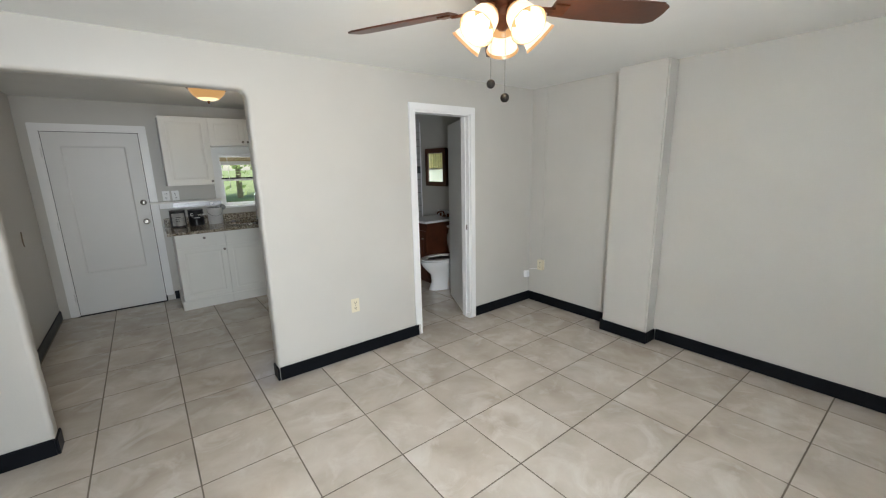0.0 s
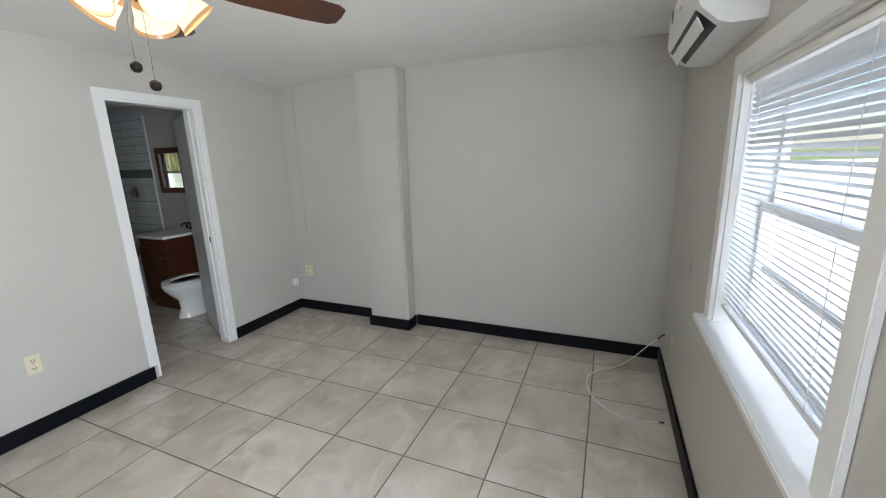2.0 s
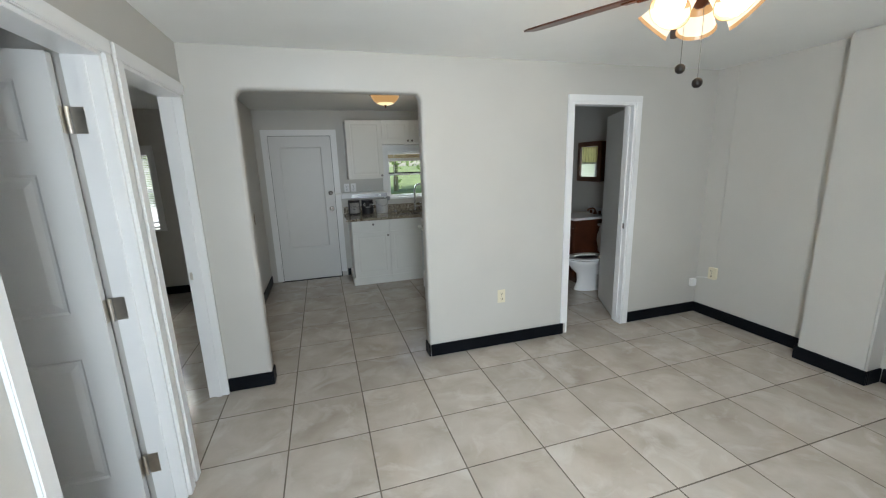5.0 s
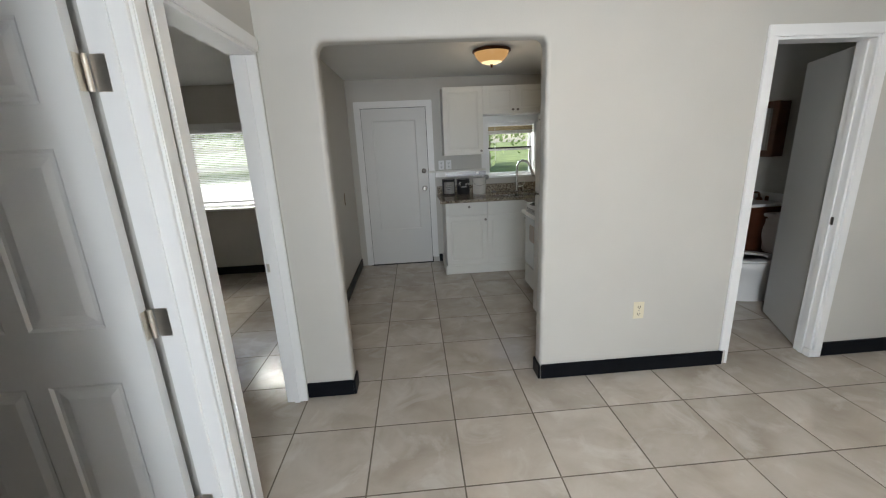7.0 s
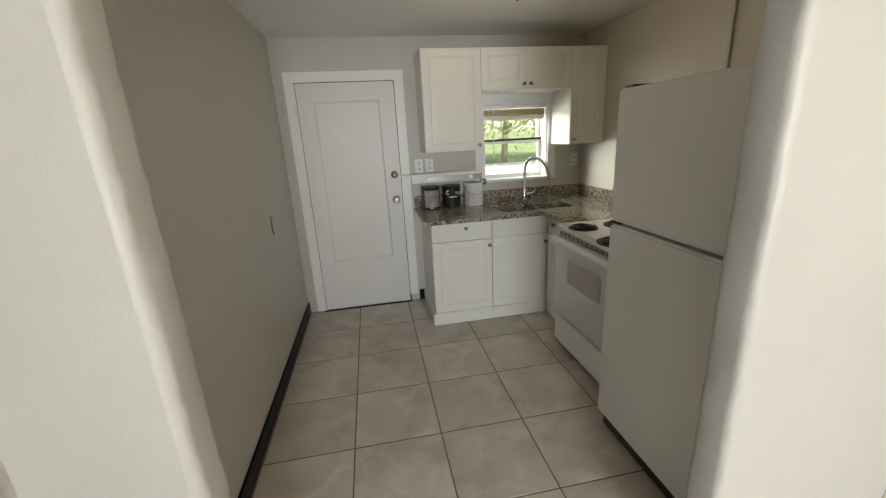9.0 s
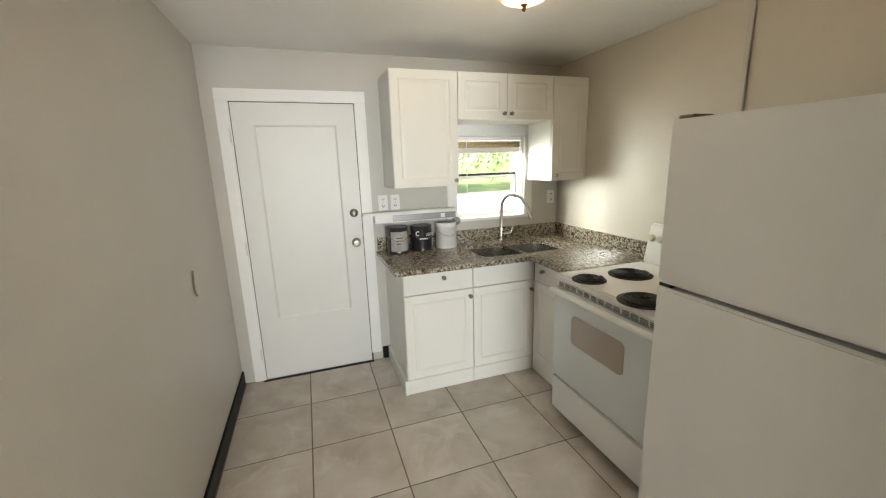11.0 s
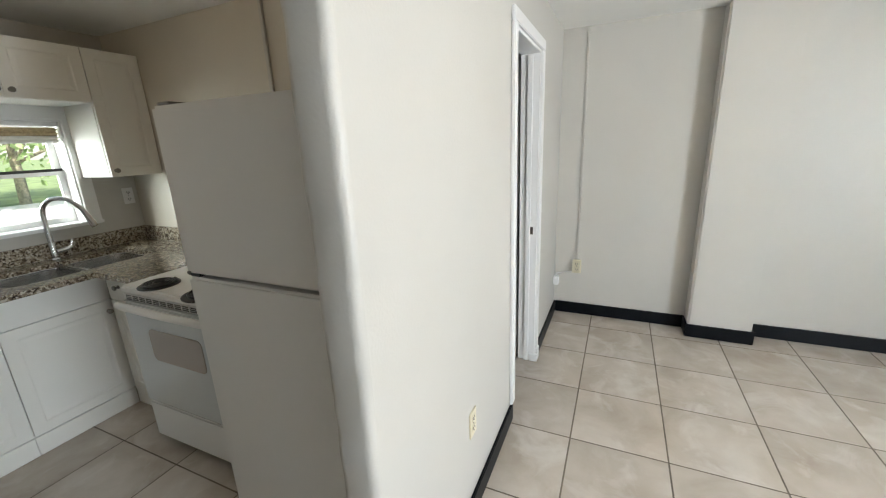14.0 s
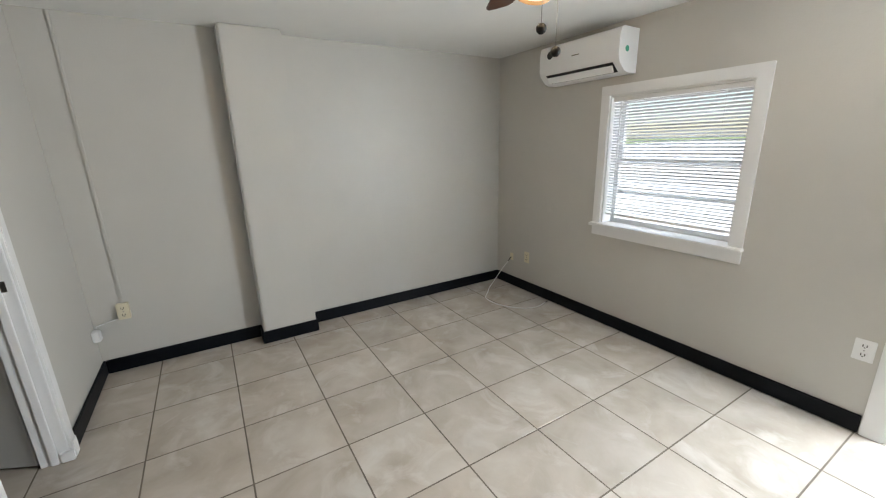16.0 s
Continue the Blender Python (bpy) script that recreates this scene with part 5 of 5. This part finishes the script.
part("plate", lathe([(0, 0), (0.075, 0), (0.07, 0.012), (0.03, 0.018), (0.026, 0.05), (0, 0.052)], (XR - 0.012, 5.66, 1.27), "-x", 24), CHROME, ob, smooth=50)
part("lever", tube([(XR - 0.06, 5.66, 1.27), (XR - 0.065, 5.68, 1.19)], 0.008, 8), CHROME, ob)
ob = thing("shower_fitting", (XR, 5.72, 2.02), "chrome shower head on a bent arm", "shower head")
part("arm", tube(bent([(XR - 0.012, 5.72, 2.04), (XR - 0.08, 5.72, 2.045), (XR - 0.15, 5.72, 2.0)]), 0.009, 8), CHROME, ob, smooth=50)
part("rose", lathe([(0.012, 0), (0.02, 0.02), (0.038, 0.05), (0.036, 0.058), (0, 0.058)], m=Matrix.Translation((XR - 0.145, 5.72, 2.005)) @ Matrix.Rotation(radians(215), 4, "Y"), n=20), CHROME, ob, smooth=50)
ob = thing("bathroom_curtain", (2.9, YB, 1.6), "yellowish curtain over the upper bathroom window", "curtain")
bm = bmesh.new()
cols = []
for k in range(41):
    x = BWIN[0] + 0.02 + (BWIN[1] - BWIN[0] - 0.04) * k / 40
    cols.append([bm.verts.new((x, YB + 0.03 + 0.012 * math.sin(k * 1.3), zz)) for zz in (1.52, 1.78)])
for a, b in zip(cols, cols[1:]):
    bm.faces.new((a[0], b[0], b[1], a[1]))
bmesh.ops.solidify(bm, geom=bm.faces[:], thickness=0.0015)
CURT = painted("yellow_cloth", (0.80, 0.74, 0.42), 0.8, scale=20, amount=0.1, fine=150, bump=0.1)
shader(CURT).inputs["Transmission Weight"].default_value = 0.4
shader(CURT).inputs["IOR"].default_value = 1.05
part("cloth", bm, CURT, ob, smooth=60)

# ---- outdoors ----
GRASS = painted("grass_ground", (0.17, 0.22, 0.08), 0.9, scale=0.6, amount=0.35, fine=25, bump=0.6)
PALE = painted("pale_concrete", (0.62, 0.60, 0.56), 0.85, scale=0.8, amount=0.08, fine=20, bump=0.1)
BARK = painted("bark", (0.28, 0.25, 0.17), 0.9, scale=8, amount=0.4, fine=40, bump=0.8)
bm = boxes((-2500, -2500, -0.4, 2500, 2500, -0.35))
solid("ground", bm, GRASS, "green lawn round the house", "ground", "structure")
solid("pavement", boxes((-30, YB + 1.2, -0.348, 30, YB + 19.8, -0.30), bevel=0.01), PALE, "sunlit pale concrete drive behind the house", "pavement", "structure")
# Unseen ground, laid pale and far out so the blinds' gaps look white.
solid("pavement", boxes((-90, YS - 160.0, -0.348, 90, YS - 0.5, -0.30), bevel=0.01), PALE, "unseen pale ground added before the house to whiten the window", "pavement", "structure")


def leaf_material():
    m = material("leaves", (0.08, 0.14, 0.03), 0.6)
    g = m.node_tree.nodes.new("ShaderNodeNewGeometry")
    r = ramp(m, g.outputs["Random Per Island"], [(0.0, (0.24, 0.34, 0.12)), (0.5, (0.36, 0.47, 0.19)), (1.0, (0.50, 0.59, 0.30))])
    wire(m, r.outputs[0], shader(m).inputs["Base Color"])
    thin = m.node_tree.nodes.new("ShaderNodeBsdfTranslucent")
    wire(m, r.outputs[0], thin.inputs["Color"])
    both = m.node_tree.nodes.new("ShaderNodeMixShader")
    both.inputs[0].default_value = 0.5
    wire(m, shader(m).outputs[0], both.inputs[1])
    wire(m, thin.outputs[0], both.inputs[2])
    wire(m, both.outputs[0], m.node_tree.nodes["Material Output"].inputs["Surface"])
    return m


LEAF = leaf_material()


def tree(x, y, height, spread, seed):
    rng = random.Random(seed)
    ob = thing("tree", (x, y, -0.36), "leafy green shade tree behind the house", "tree", "trees behind the house")
    limbs = [tube([(x, y, -0.36), (x + 0.1, y, height * 0.3), (x + 0.05, y + 0.1, height * 0.6), (x, y, height * 0.9)], [0.2, 0.15, 0.1, 0.04], 10)]
    tips = [Vector((x, y, height * 0.9))]
    for k in range(9):
        a = rng.uniform(0, 6.28)
        s = rng.uniform(0.3, 0.6) * height * 0.6
        e = Vector((x + spread * 0.75 * math.cos(a), y + spread * 0.75 * math.sin(a), s + height * rng.uniform(0.15, 0.4)))
        limbs.append(tube([(x + 0.05, y, s), (Vector((x, y, s)) + e) / 2 + Vector((0, 0, 0.2)), e], [0.07, 0.05, 0.02], 7))
        tips.append(e)
    part("trunk", merge(*limbs), BARK, ob, smooth=60)
    verts, faces = [], []
    for k in range(4600):
        c = rng.choice(tips)
        v = Vector((rng.gauss(0, 1), rng.gauss(0, 1), rng.gauss(0, 0.75))) * spread * 0.30
        p = c + v
        if p.z < 0.25:
            p.z = 0.25 + rng.random() * 0.6
        n = Vector((rng.gauss(0, 1), rng.gauss(0, 1), rng.gauss(0.6, 1))).normalized()
        u = n.orthogonal().normalized()
        w = n.cross(u)
        s = rng.uniform(0.10, 0.22)
        i = len(verts)
        verts += [p - u * s, p + w * s * 0.5 + n * 0.02, p + u * s, p - w * s * 0.5 + n * 0.02]
        faces.append((i, i + 1, i + 2, i + 3))
    me = bpy.data.meshes.new("crown")
    me.from_pydata([tuple(v - ob.location) for v in verts], [], faces)
    me.materials.append(LEAF)
    crown = new("crown", me)
    crown.parent = ob


for k, (x, y, h, s) in enumerate(((3.5, 27.0, 7.0, 4.2), (8.5, 26.0, 7.5, 4.4), (-1.5, 26.5, 7.0, 4.2), (-8.0, 27.0, 7.5, 4.4), (14.5, 28.0, 8.0, 4.6), (6.0, 31.0, 9.0, 5.0), (0.5, 31.5, 9.0, 5.0), (-14.5, 29.0, 8.0, 4.6), (20.0, 31.0, 9.0, 5.0))):
    tree(x, y, h, s, k)

ob = bpy.data.objects["door_frame_bathroom"]
part("casing_foot", boxes((3.052, YD - 0.026, 0.004, 3.112, YD - 0.0185, 0.10), (3.030, YD - 0.024, 0.004, 3.0505, YD + 0.03, 0.06), bevel=0.005), TRIM, ob, "lumpy overpainted casing foot", smooth=40)
frost = material("frosted_glass", (0.95, 0.97, 1.0), 0.55)
shader(frost).inputs["Transmission Weight"].default_value = 1.0
shader(frost).inputs["IOR"].default_value = 1.1
for sash in bpy.data.objects["window_3"].children:
    for pane in sash.children:
        pane.data.materials[0] = frost
part("strike_plate", boxes((-0.482, 3.0425, 0.87, -0.466, 3.046, 0.92), bevel=0.001), HINGE, bpy.data.objects["door_frame_bedroom"], "small steel strike plate")


# ---- floor ----
def tiles():
    """Square floor tiles in recessed grout, cut at the walls."""
    floor = solid("floor", boxes((-3.6, YS - 0.16, -0.12, XR + T, YB + 0.16, -0.0016)), GROUT, "grey stone-look porcelain tile floor with dark grout", "floor", "structure")
    pitch, gap = 0.457, 0.0068
    ox, oy = 0.083, 0.0177
    shared = {}
    rng = random.Random(3)
    for i in range(-8, 10):
        for j in range(-2, 14):
            a, b = max(ox + i * pitch + gap / 2, -3.55), min(ox + (i + 1) * pitch - gap / 2, XR + 0.06)
            c, d = max(oy + j * pitch + gap / 2, YS - 0.12), min(oy + (j + 1) * pitch - gap / 2, YB + 0.10)
            if b - a < 0.01 or d - c < 0.01:
                continue
            key = (round(b - a, 3), round(d - c, 3))
            if key not in shared:
                w, l = key[0] / 2, key[1] / 2
                bm = boxes((-w, -l, -0.008, w, l, 0.0))
                top = [e for e in bm.edges if all(v.co.z > -0.001 for v in e.verts)]
                bmesh.ops.bevel(bm, geom=top, offset=0.0012, segments=1, affect="EDGES")
                me = bpy.data.meshes.new("tile")
                bm.to_mesh(me)
                bm.free()
                me.materials.append(TILE)
                shared[key] = me
            o = new("tile", shared[key])
            o.parent = floor
            o.location = ((a + b) / 2, (c + d) / 2, -0.0005 + rng.uniform(-0.0004, 0.0003))


tiles()
